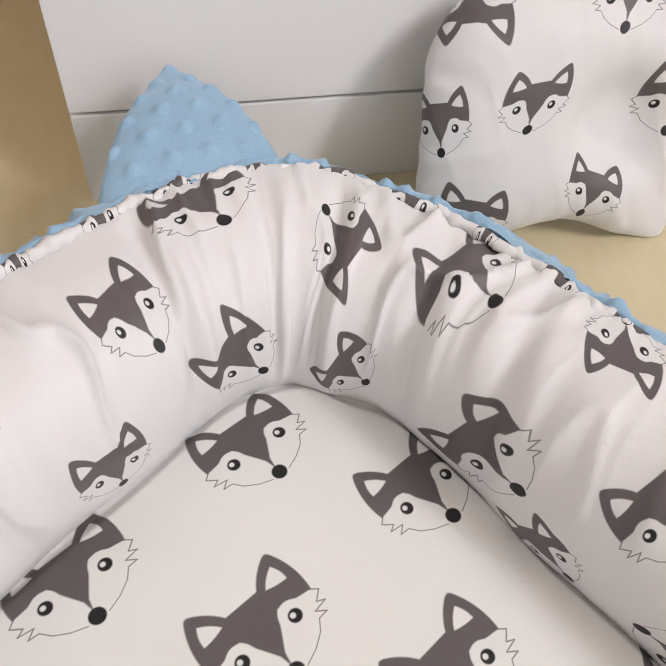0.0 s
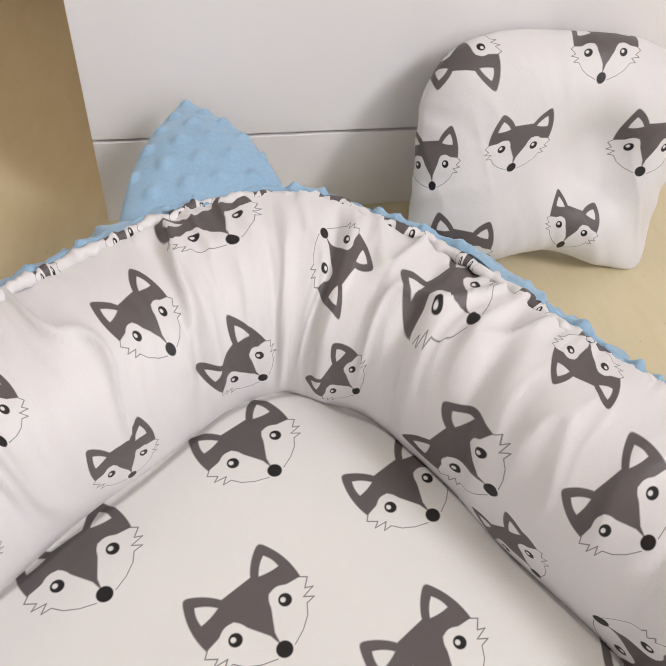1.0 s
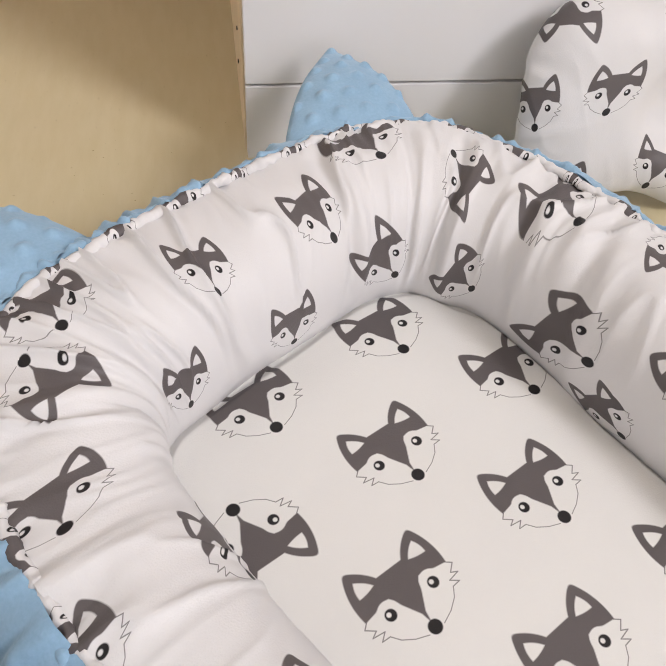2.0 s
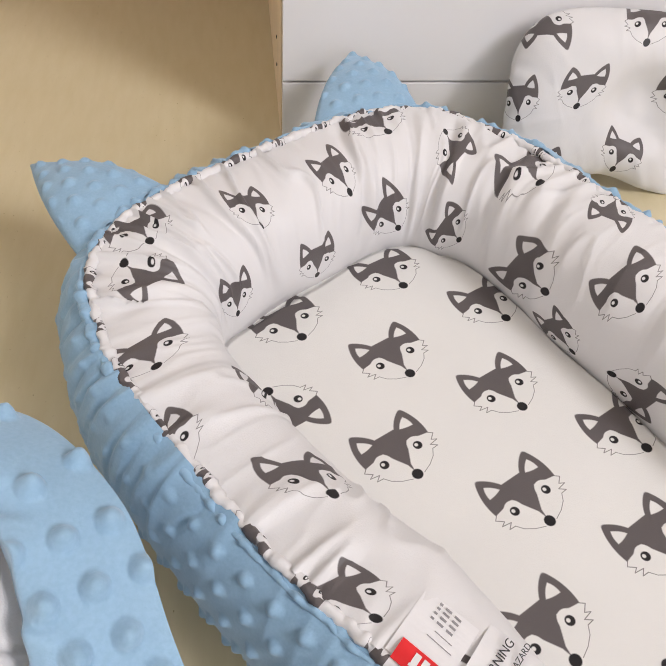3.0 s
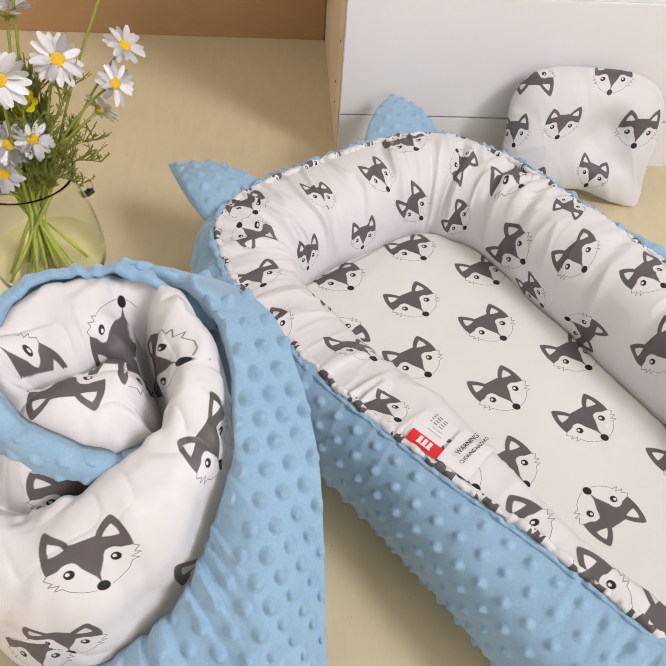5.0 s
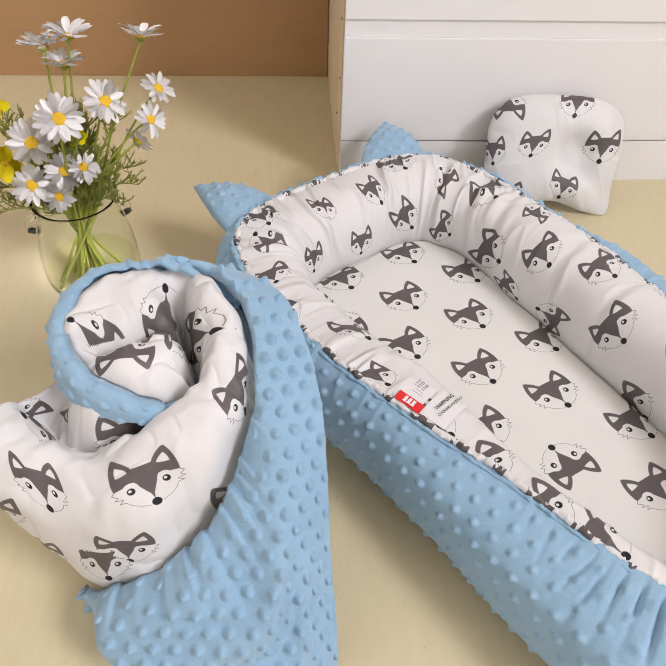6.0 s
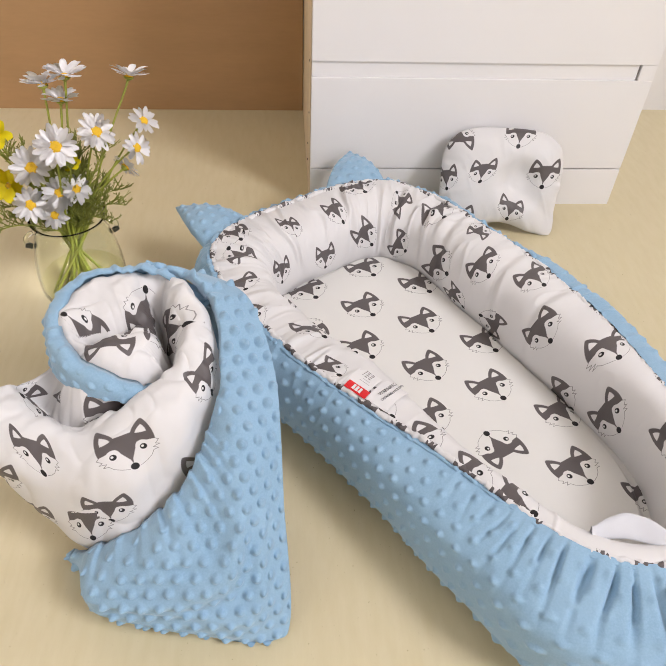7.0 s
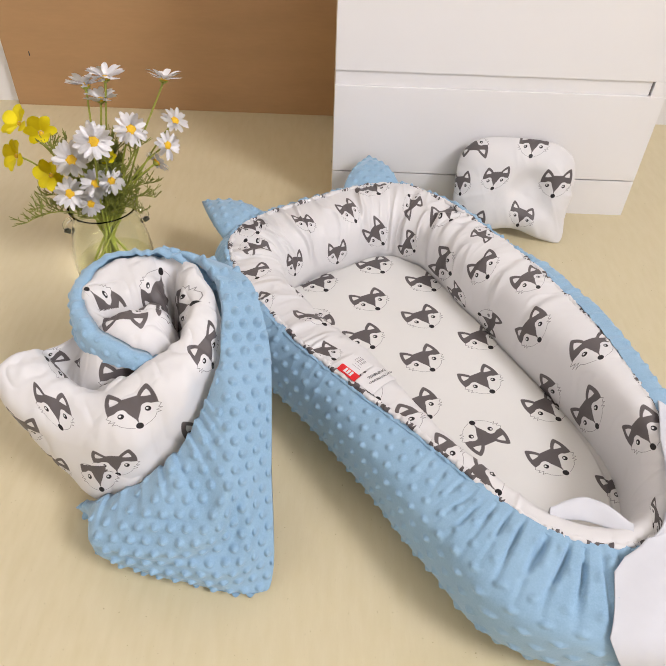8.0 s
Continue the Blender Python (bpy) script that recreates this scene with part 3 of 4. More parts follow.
    off = -0.0074 - .0014 * vnoise(q / 3, 0 * q, 38, cells // 3)[:, None] + rad * np.cos(around)
    fringe[:, :, :2] = base[:, None, :] + turn[:, None, :] * off[:, :, None]
    fringe[:, :, 2] = 0.1518 + .0018 * knob[:, None] + rad * np.sin(around)
    grid_part("plush_edge", fringe, blue_plush, bed, "knobbly blue plush edge", wrap_u=True, wrap_v=True, flip=True)
    for a, b, tip, lift in (((.022, .976), (.148, .998), (.080, 1.128), .142), ((-.192, .795), (-.118, .884), (-.264, .940), .128)):
        plush_ear(bed, a, b, tip, lift)
    tags_and_ties(bed)
    return bed


def plush_ear(bed, a, b, tip, lift):
    """A stuffed three-cornered flap, sewn into the seam between a and b."""
    a, b, tip = Vector((*a, .134)), Vector((*b, .134)), Vector((*tip, lift))
    across, mid = (b - a), (a + b) / 2
    rise = tip - mid
    out = across.cross(rise).normalized()
    out = out if out.z > 0 else -out
    rows, cols = 70, 120
    g = np.empty((rows, cols, 3))
    for i in range(rows):
        t = i / (rows - 1)
        half = (1 - t ** 1.08) * 0.5 + 0.055 * math.sin(math.pi * min(1, t * 1.02))
        for j in range(cols):
            w = 2 * math.pi * j / cols
            s, c = math.sin(w), math.cos(w)
            x = half * c
            p = mid + across * x + rise * t
            thick = 0.021 * math.sqrt(max(0, 1 - t ** 3)) * (0.55 + 0.45 * math.sin(math.pi * min(1, .25 + t)))
            la, lb = across.length * x, rise.length * t
            knob = float(dots(np.array(la), np.array(lb), .0245, .0072))
            wave = 0.0022 * float(vnoise(la / .022 + 9, lb / .022, 41)) * (1 - t)
            h = (abs(s) ** .8) * (1 if s >= 0 else -1) * (thick + wave) + (0.0042 * knob * (1 if s >= 0 else -1) if abs(s) > .35 else 0)
            g[i, j] = p + out * (h + .010 * math.sin(math.pi * t))
    grid_part("plush_ear", g, blue_plush, bed, "blue dotted plush corner flap", wrap_v=True)


def ribbon(name, path, width_dir, width, material, parent, label="", thick=0.0009):
    """A thin cloth band along path, with both faces and edges."""
    path = [Vector(p) for p in path]
    bm = bmesh.new()
    rows = []
    for i, p in enumerate(path):
        way = (path[min(i + 1, len(path) - 1)] - path[max(i - 1, 0)]).normalized()
        wd = Vector(width_dir) if not callable(width_dir) else width_dir(i)
        wd = (wd - way * wd.dot(way)).normalized()
        up = way.cross(wd).normalized() * thick
        ws = width(i / (len(path) - 1)) if callable(width) else width
        rows.append([bm.verts.new(p + wd * ws / 2 + up), bm.verts.new(p - wd * ws / 2 + up), bm.verts.new(p - wd * ws / 2 - up), bm.verts.new(p + wd * ws / 2 - up)])
    for r0, r1 in zip(rows, rows[1:]):
        for k in range(4):
            bm.faces.new((r0[k], r0[(k + 1) % 4], r1[(k + 1) % 4], r1[k]))
    bm.faces.new(rows[0])
    bm.faces.new(rows[-1][::-1])
    return part(name, bm, material, parent, label)


def on_roll(u, angle, lift=0.0):
    """A place on the roll at share u of its length, lifted off its surface."""
    g = bolster([angle - 1, angle, angle + 1])
    i = int(u * STEPS) % STEPS
    p, way = g[i, 1], g[i, 2] - g[i, 0]
    along = g[(i + 3) % STEPS, 1] - g[i - 3, 1]
    n = np.cross(along, way)
    n /= np.linalg.norm(n)
    n = n if n[2] * math.cos(radians(angle)) + 1e-6 > 0 else -n
    return Vector(p + n * lift), Vector(along).normalized(), Vector(way).normalized(), Vector(n)


def share_near(x, y):
    return float(np.argmin(((rim - np.array([x, y])) ** 2).sum(1))) / STEPS


def tags_and_ties(bed):
    """The sewn-in red tag, the care labels and the white tie at the foot end."""
    u = share_near(.030, .446) - .004

    def bar(c, along, way, n, w, h, material, parent, name="print_bar"):
        bm = box_bm(-w / 2, -h / 2, -.0001, w / 2, h / 2, .0001)
        bmesh.ops.transform(bm, matrix=Matrix((along, way, n)).transposed().to_4x4(), verts=bm.verts)
        bmesh.ops.translate(bm, vec=c, verts=bm.verts)
        part(name, bm, material, parent)

    for name, du, width, a0, a1, lift, mat, label in (("brand_tag", .0018, .036, -14.5, -5, .0028, red_satin, "small red satin tag with pale strokes"),
                                                     ("care_label", .0030, .037, -13, 15, .0012, label_satin, "thin white care label with small print"),
                                                     ("warning_label", -.0140, .035, -13, 31, .0014, label_satin, "white warning label with black print")):
        at = [on_roll(u + du, a, lift + .0008 * math.sin((a - a0) / (a1 - a0) * 3)) for a in np.linspace(a0, a1, 14)]
        band = ribbon(name, [p[0] for p in at], at[0][1], width, mat, bed, label, .0004)
        top = lift + .0014
        if name == "brand_tag":
            for k in (-1, 0, 1):
                c, along, way, n = on_roll(u + du, -9.2, top)
                bar(c + along * (.0056 * k), along, way, n, .0038, .0078, label_satin, band, "stroke")
                c, along, way, n = on_roll(u + du, -11.8, top)
                bar(c + along * (.0056 * k), along, way, n, .0050, .0016, label_satin, band, "stroke")
        if name == "care_label":
            for k, (w, a) in enumerate(((.017, 0), (.012, 2), (.019, 5), (.020, 7.5), (.016, 10), (.019, 12.5))):
                if a < 4:
                    bar(*on_roll(u + du - .0015, a, top), w, .0005, ink_grey, band)
                else:
                    for q in range(5):
                        bar(*on_roll(u + du + (q - 2) * .0015, a, top), .0022, .0014, ink_grey, band, "print_mark")
        if name == "warning_label":
            for words, size, shift in (("WARNING", .0074, .0020), ("CHOKING HAZARD", .0053, -.0024)):
                c, along, way, n = on_roll(u + du + shift, 9, top + .0006)
                curve = bpy.data.curves.new("warning_text", "FONT")
                curve.body, curve.size, curve.align_x, curve.align_y, curve.extrude = words, size, "CENTER", "CENTER", .0001
                text = new("warning_text", curve)
                text.data.materials.append(ink_black if size > .005 else ink_grey)
                text.parent = band
                text.matrix_world = Matrix.Translation(c) @ Matrix((way, along, way.cross(along))).transposed().to_4x4()
    # folded tie, lying in a low arch over the crown at the foot end
    n, m = 40, 24
    t = np.linspace(0, 1, n)
    mid = np.stack([.288 + .098 * t, .220 + .016 * np.sin(np.pi * t) - .020 * t, .157 + .003 * np.sin(np.pi * t)], 1)
    tie = np.empty((n, m, 3))
    for j in range(m):
        w = 2 * math.pi * j / m
        girth = (.0030 + .0125 * np.sin(np.pi * np.clip(t, .06, .94)) ** .5)
        tie[:, j] = mid + np.outer(girth * math.cos(w), (.2, .75, .55)) + np.outer(.0045 * np.sin(np.pi * np.clip(t, .05, .95)) ** .4 * math.sin(w), (.1, -.6, .8))
        tie[:, j, 2] += .0016 * vnoise(t * 7, np.full(n, w), 91)
    grid_part("tie", tie, white_cotton, bed, "folded white cotton tie", wrap_v=True)


def on_foot_cloth():
    """A loose white cloth thrown over the foot end of the nest."""
    n, m = 120, 90
    first, last = (share_near(*p) * STEPS for p in ((.480, .405), (.372, .183)))
    k = np.linspace(0, 1, n)
    limit = np.interp(k, [0, .25, .5, .72, .88, 1], [-14, 8, 13, 4, -12, -24])
    table = np.linspace(40, -158, 199)
    g = bolster(table)
    nrm = normals_of(g, True)
    nrm = -nrm if nrm[:, 40, 2].sum() < 0 else nrm
    q = np.linspace(0, 1, m)
    face, out = np.empty((n, m, 3)), np.empty((n, m, 3))
    for i in range(n):
        angle = limit[i] + (-158 - limit[i]) * q
        u = first + (last - first) * k[i] + smooth(.5, 1, k[i]) * np.interp(-angle, [20, 30, 57, 90, 158], [0, 10, 14, 7, 0])
        u0, a0 = np.floor(u).astype(int), np.clip(np.floor(40 - angle).astype(int), 0, 197)
        fu, fa = (u - u0)[:, None], (40 - angle - a0)[:, None]
        for source, target in ((g, face), (nrm, out)):
            one = source[u0, a0] * (1 - fa) + source[u0, a0 + 1] * fa
            two = source[u0 + 1, a0] * (1 - fa) + source[u0 + 1, a0 + 1] * fa
            target[i] = one * (1 - fu) + two * fu
    kk, qq = k[:, None], q[None, :]
    fold = .008 + .004 * vnoise(kk * 5 + qq * 1.5, qq * 2.2, 95) + .0025 * vnoise(kk * 9, qq * 3, 96) + .004 * smooth(.6, 1, qq) + .003 * smooth(.1, 0, qq)
    top = face + out * fold[:, :, None]
    top[:, :, 2] = np.maximum(top[:, :, 2], .003)
    under = face + out * (fold - .0022)[:, :, None]
    under[:, :, 2] = np.maximum(under[:, :, 2], .0008)
    cloth = thing("white_cloth", "plain white cloth draped over the foot of the nest", "cloth")
    grid_part("drape", np.concatenate([top, under[:, ::-1]], axis=1), white_cotton, cloth, wrap_v=True)
    return cloth


on_foot_cloth()
nest()


# ---- the little pillow against the drawers ----
PILLOW_PRINT = [(0.2194, 0.449, -0.073, 0.005, -0.010, 0.060), (0.4361, 0.192, -0.024, -0.058, -0.052, 0.004), (0.0417, 0.326, -0.003, 0.075, 0.063, 0.010),
                (0.7972, 0.298, 0.065, 0.005, -0.005, -0.052), (0.5028, 0.465, -0.008, -0.052, -0.054, 0.008), (0.3750, 0.488, 0.052, 0.042, 0.030, -0.048),
                (0.6361, 0.374, 0.063, -0.025, -0.030, -0.050)]
PILLOW_POSE = pose(.405, 1.080, .106, 64, 2, -2)


def pillow_surface():
    """A flat stuffed pillow with an arched lower edge and a hollow in the middle, leaning on the drawers."""
    rows, cols = 90, 180
    w, h = .131, .107
    a = np.linspace(0, 2 * np.pi, cols, endpoint=False)[:, None]
    c, s = np.cos(a), np.sin(a)
    e = np.where(s < 0, np.where(c > 0, 24.0, 11.0), 3.4)
    r = (np.abs(c) ** e + np.abs(s) ** e) ** (-1 / e)
    ex, ey = w * r * c, h * r * s
    tip = 1 + .075 * np.exp(-((a - 5.60) / .15) ** 2)
    ex, ey = ex * tip, ey * tip
    low = np.clip(-ey / h, 0, 1)
    ey = ey + 0.017 * np.exp(-((ex - .004) / .060) ** 2) * low - 0.006 * smooth(.0, .13, ex) * low
    ex = ex * (1.0 - 0.105 * low * smooth(0, .1, ex))
    q = np.linspace(0, 2, rows * 2)[None, :]
    s2, front = np.where(q <= 1, q, 2 - q), np.where(q <= 1, 1.0, -1.0)
    x, y = ex * s2, ey * s2
    thick = .033 * np.clip(1 - s2 ** 3.0, 0, 1) ** .55
    dent = np.exp(-(((x - .034) / .042) ** 2 + ((y + .004) / .042) ** 2) ** 1.5)
    thick = thick * (1 - .75 * np.exp(-((a - 5.60) / .24) ** 2) * s2 ** 2 - .35 * np.exp(-((a - 3.80) / .26) ** 2) * s2 ** 2)
    thick = thick - np.where(front > 0, .027 * dent, 0)
    edge = s2 ** 4
    lump = .0034 * edge * vnoise(a * 9 + 0 * s2, s2 * 2, 51) + .0022 * vnoise(x / .035 + 3, y / .035, 52) * (1 - edge)
    crease = .0014 * (1 - np.abs(vnoise(x / .022 + y / .06, y / .09 + 2, 53))) ** 4 * smooth(.3, .8, s2) * front
    g = np.stack([x, y, front * thick + lump + crease], 2)
    g = g @ np.array(PILLOW_POSE.to_3x3()).T + np.array(PILLOW_POSE.translation)
    g[:, :, 2] = np.maximum(g[:, :, 2], 0.001)
    return g


def head_pillow():
    pil = thing("head_pillow", "small white printed baby pillow with a hollow, against the drawers", "pillow")
    g = pillow_surface()
    grid_part("cover", g, cotton, pil, wrap_u=True, motifs=laid(g, PILLOW_PRINT))
    return pil


head_pillow()


# ---- the rolled blanket ----
BLANKET_FRONT = [(0.7534, 0.446, 0.077, 0.002, -0.005, 0.055), (0.6330, 0.392, 0.056, 0.009, -0.046, 0.039), (0.5511, 0.539, 0.038, 0.036, -0.031, 0.025), (0.9330, 0.329, 0.058, -0.024, 0.037, 0.038)]
# more motifs on the roll and its front, from the hub: middle, across, up
BLANKET_ROLL = [((.042, .034, .253), (.009, .032, .059), (-.029, .050, -.074)), ((.003, .046, .275), (-.042, .004, 0), (0, -.055, -.050)),
                ((-.057, .013, .296), (-.010, -.050, 0), (.060, -.025, -.005), (1, 0, .10)), ((-.028, .002, .268), (-.067, -.012, .001), (.002, -.051, -.011), (0, -1, .10)),
                ((-.027, -.154, .145), (.069, -.003, .011), (-.003, .007, .049)), ((-.053, -.154, .121), (.062, -.009, .017), (.002, .013, .072), (0, 1, .20)),
                ((.095, -.129, .176), (.073, .020, .011), (-.019, .035, .038)), ((-.150, -.109, .165), (.043, -.043, 0), (0, 0, .055)), ((-.122, -.121, .100), (.043, -.043, 0), (0, 0, .055)),
                ((-.024, -.044, .203), (.077, 0, 0), (0, .010, .060))]
HUB = np.array([-.241, .434])


def round_table(deg, degrees, values):
    """Smooth values round the circle from a few given at degrees 0..360."""
    fine = np.interp(np.arange(360), degrees, values)
    for _ in range(60):
        fine = (np.roll(fine, 1) + 2 * fine + np.roll(fine, -1)) / 4
    return np.interp(np.mod(deg, 360), np.arange(361), np.append(fine, fine[0]))


def nearest(px, py, line):
    """Metres from each place to a bent line, and the share of the line at which it is nearest."""
    away, share = np.full(px.shape, 9.0), np.zeros(px.shape)
    for i, ((ax, ay), (bx, by)) in enumerate(zip(line, line[1:])):
        k = np.clip(((px - ax) * (bx - ax) + (py - ay) * (by - ay)) / ((bx - ax) ** 2 + (by - ay) ** 2), 0, 1)
        d = np.hypot(px - ax - k * (bx - ax), py - ay - k * (by - ay))
        share = np.where(d < away, (i + k) / (len(line) - 1), share)
        away = np.minimum(away, d)
    return away, share


# the folds between the turns of the roll, from the hub: the lobe's notch that winds into the roll, and two shorter ones
NOTCH = [(-.150, -.014), (-.124, -.030), (-.098, -.056), (-.060, -.070), (-.020, -.062), (.014, -.040), (.040, -.018)]
WEDGE = [(.040, -.018), (.041, .006), (.032, .030), (.020, .052), (.016, .076)]
TUCK = [(.027, .040), (-.005, .036), (-.034, .018), (-.060, .011), (-.086, .012)]
HEIGHTS = [(0, .071, .296), (-.082, .023, .294), (.060, 0, .292), (.065, .075, .302), (0, .105, .299), (-.031, -.012, .276), (.010, -.020, .272), (-.035, -.045, .262), (.086, -.062, .256),
           (.015, -.140, .222), (-.095, -.128, .212), (-.112, -.014, .205), (-.144, -.048, .244), (-.175, -.045, .262), (-.120, -.085, .232), (-.05, -.11, .228), (.045, -.075, .254), (-.065, .085, .300)]


def roll_height(px, py):
    """How high the top of the roll stands over a place, from the hub."""
    top, total = np.zeros(px.shape), np.zeros(px.shape)
    for hx, hy, hz in HEIGHTS:
        w = 1 / ((px - hx) ** 2 + (py - hy) ** 2 + .00016) ** 1.6
        top, total = top + w * hz, total + w
    top = top / total
    for line, deep, wide in ((NOTCH, .058, .0135), (WEDGE, .100, .0085), (TUCK, .034, .009)):
        d, k = nearest(px, py, line)
        d = d + .0022 * vnoise(px / .012, py / .012, 65)
        fade = smooth(0, .12, k) * (smooth(1, .7, k) if line is TUCK else 1)
        top = top + .0030 * vnoise(k * 16 + 3, d / .05, 68) * np.exp(-(d / .030) ** 2) * (line is NOTCH)
        top = top - deep * fade * np.exp(-np.abs(d / wide) ** 1.15)
    return top


def blanket_front():
    """The stuffed printed side: the lobe, the front and the turns of the roll."""
    na, low, high = 440, 90, 210
    az = np.linspace(0, 2 * np.pi, na, endpoint=False)
    deg = np.degrees(az)
    at = [0, 45, 90, 150, 187, 199, 215, 235, 250, 270, 300, 330, 360]
    foot = round_table(deg, at, [.09, .09, .10, .10, .092, .106, .128, .148, .158, .150, .120, .10, .09])
    waist = round_table(deg, at, [.096, .100, .113, .114, .106, .232, .194, .166, .160, .152, .124, .102, .096])
    belt = round_table(deg, at, [.262, .276, .276, .262, .220, .212, .180, .15, .14, .15, .19, .236, .262])
    edge = round_table(deg, at, [10, 13, 16, 14, 8, 4.5, 4.5, 4.5, 4.5, 4.5, 5, 8, 10])
    g = np.empty((na, low + high, 3))
    x5, y5 = np.cos(az), np.sin(az)
    for j in range(low + high):
        if j < low:
            k = j / low
            r, z = foot * (1 - k) + waist * k + .012 * math.sin(math.pi * k), belt * k
        else:
            k = (j - low) / (high - 1)
            s = 1 - k
            r = waist * s
            top = roll_height(r * x5, r * y5)
            z = belt + (top - belt) * np.clip(1 - s ** edge, 0, 1) ** .42
        k = min(1, j / low)
        calm = 1 - .75 * smooth(low, low + 40, j)
        spot_x, spot_y = r * x5, r * y5
        crease = (1 - np.abs(vnoise(x5 * 5 + 9, y5 * 5 + k * 3, 64))) ** 5
        r = r + calm * (.004 * vnoise(x5 * 4 + 7, y5 * 4 + k * 3, 61) - .004 * crease * k) * min(1, r.min() / .05)
        g[:, j, 0], g[:, j, 1] = HUB[0] + r * x5, HUB[1] + r * y5
        wrinkle = (1 - np.abs(vnoise(spot_x / .030 + spot_y / .05 + 5, spot_y / .030 - spot_x / .06, 66))) ** 4
        puff = .0040 * vnoise(spot_x / .028 + 3, spot_y / .028, 63) - .0028 * wrinkle + .0012 * vnoise(spot_x / .010, spot_y / .010, 67)
        g[:, j, 2] = np.maximum(z + puff * smooth(low * .4, low + 20, j), .001)
    return g


def spline(points, count):
    """An open smooth curve through points, with the same number of steps between each two."""
    p = np.array(points, float)
    p = np.vstack([2 * p[0] - p[1], p, 2 * p[-1] - p[-2]])
    s = np.linspace(0, len(points) - 1 - 1e-9, count)
    i, f = s.astype(int), (s % 1)[:, None]
    a, b, c, d = p[i], p[i + 1], p[i + 2], p[i + 3]
    return 0.5 * (2 * b + (c - a) * f + (2 * a - 5 * b + 4 * c - d) * f ** 2 + (3 * b - a - 3 * c + d) * f ** 3)


def even(curve, other, count):
    """Both curves resampled at even steps of their mean length."""
    mean = (curve + other) / 2
    way = np.concatenate([[0], np.cumsum(np.linalg.norm(np.diff(mean, axis=0), axis=1))])
    s = np.linspace(0, way[-1], count)
    return [np.stack([np.interp(s, way, q[:, k]) for k in range(3)], 1) for q in (curve, other)] + [s]


def knobs(sheet, pitch, radius):
    """Height 0..1 of round dots spread over a bent sheet in staggered diagonal rows."""
    across, rise = np.array([-.44, -.65, -.61]), np.array([.85, -.08, -.525])
    flat = sheet.reshape(-1, 3)
    p, q = flat @ (across / np.linalg.norm(across)), flat @ (rise / np.linalg.norm(rise))
    row = np.round(q / (pitch * .80))
    col = np.round(p / pitch - (row % 2) * .5)
    cp, cq = (col + (row % 2) * .5) * pitch, row * pitch * .80
    key = (row * 1000 + col).astype(int)
    height = np.zeros(len(flat))
    for k in np.unique(key):
        own = np.nonzero(key == k)[0]
        mid = own[np.argmin((p[own] - cp[own]) ** 2 + (q[own] - cq[own]) ** 2)]
        if math.hypot(p[mid] - cp[mid], q[mid] - cq[mid]) < .003:
            r2 = ((flat[own] - flat[mid]) ** 2).sum(1) / radius ** 2
            height[own] = np.clip(1 - r2, 0, 1) ** 1.3
    return height.reshape(sheet.shape[:2])


def plush_sheet(head, hem, n, m, turn, face_out, belly=0.0):
    """Two faces of a thick dotted sheet hung between two edges, with soft pleats."""
    head, hem, along = even(spline(head, 1200), spline(hem, 1200), n)
    k = np.linspace(0, 1, m)[None, :, None]
    sheet = head[:, None, :] * (1 - k) + hem[:, None, :] * k
    sheet[:, :, :2] += HUB
    nrm = normals_of(sheet, False)
    if (nrm.mean((0, 1)) * face_out).sum() < 0 if face_out is not None else (nrm[:, m // 2, :2] * (head + hem)[:, :2]).sum() < 0:
        nrm = -nrm
    a, kk = np.concatenate([np.zeros((1, m)), np.cumsum(np.linalg.norm(np.diff(sheet, axis=0), axis=2), axis=0)]), k[:, :, 0] + np.zeros((n, m))
    tall = np.linalg.norm(head - hem, axis=1)[:, None]
    pleat = vnoise(a / .050 + 1.3 * kk, kk * 1.2, 72)
    ridge = (1 - np.abs(vnoise(a / .062 + 1.6 * kk, kk * .8 + 5, 74))) ** 3
    lift = (.0020 if belly else .0050) * pleat + (.0020 if belly else .0075) * (ridge - .4) + .0024 * vnoise(a / .022 + 3 * kk, kk * 4, 73)
    lift = lift * smooth(0, .15, tall - .05) + (.012 + belly * smooth(.30, .55, along / along[-1])[:, None]) * np.sin(np.pi * kk ** .8) * smooth(.06, .11, tall)
    if belly:
        lift = lift + .013 * vnoise(a / .22 + 4, kk * 6.0 + 1.2 * vnoise(a / .09, kk, 82), 81) * smooth(.12, .22, tall)
    lift = lift - (.004 if belly else .012) * (1 - np.sqrt(np.clip(1 - (1 - np.clip(kk * tall / .016, 0, 1)) ** 2, 0, 1)))
    sheet = sheet + nrm * lift[:, :, None]
    sheet[:, :, 2] += ((.0048 if belly else .0030) * vnoise(along / .010, 0 * along, 71) + .002 * vnoise(along / .03, 0 * along, 83))[:, None] * (1 - kk) ** 5
    if belly:
        knob = 1.42 * knobs(sheet, .0208, .0068) * smooth(.0, .08, along)[:, None]
    else:
        down = arc_lengths(sheet)
        tilt = radians(turn)
        knob = dots(a * math.cos(tilt) + down * math.sin(tilt), down * math.cos(tilt) - a * math.sin(tilt), .0225, .0062) * .55
    outside = sheet + nrm * (.0054 * knob)[:, :, None]
    inside = sheet - nrm * .009
    outside[:, :, 2] = np.maximum(outside[:, :, 2], .0055)
    inside[:, :, 2] = np.maximum(inside[:, :, 2], .0006)
    return np.concatenate([outside, inside[:, ::-1]], axis=1)


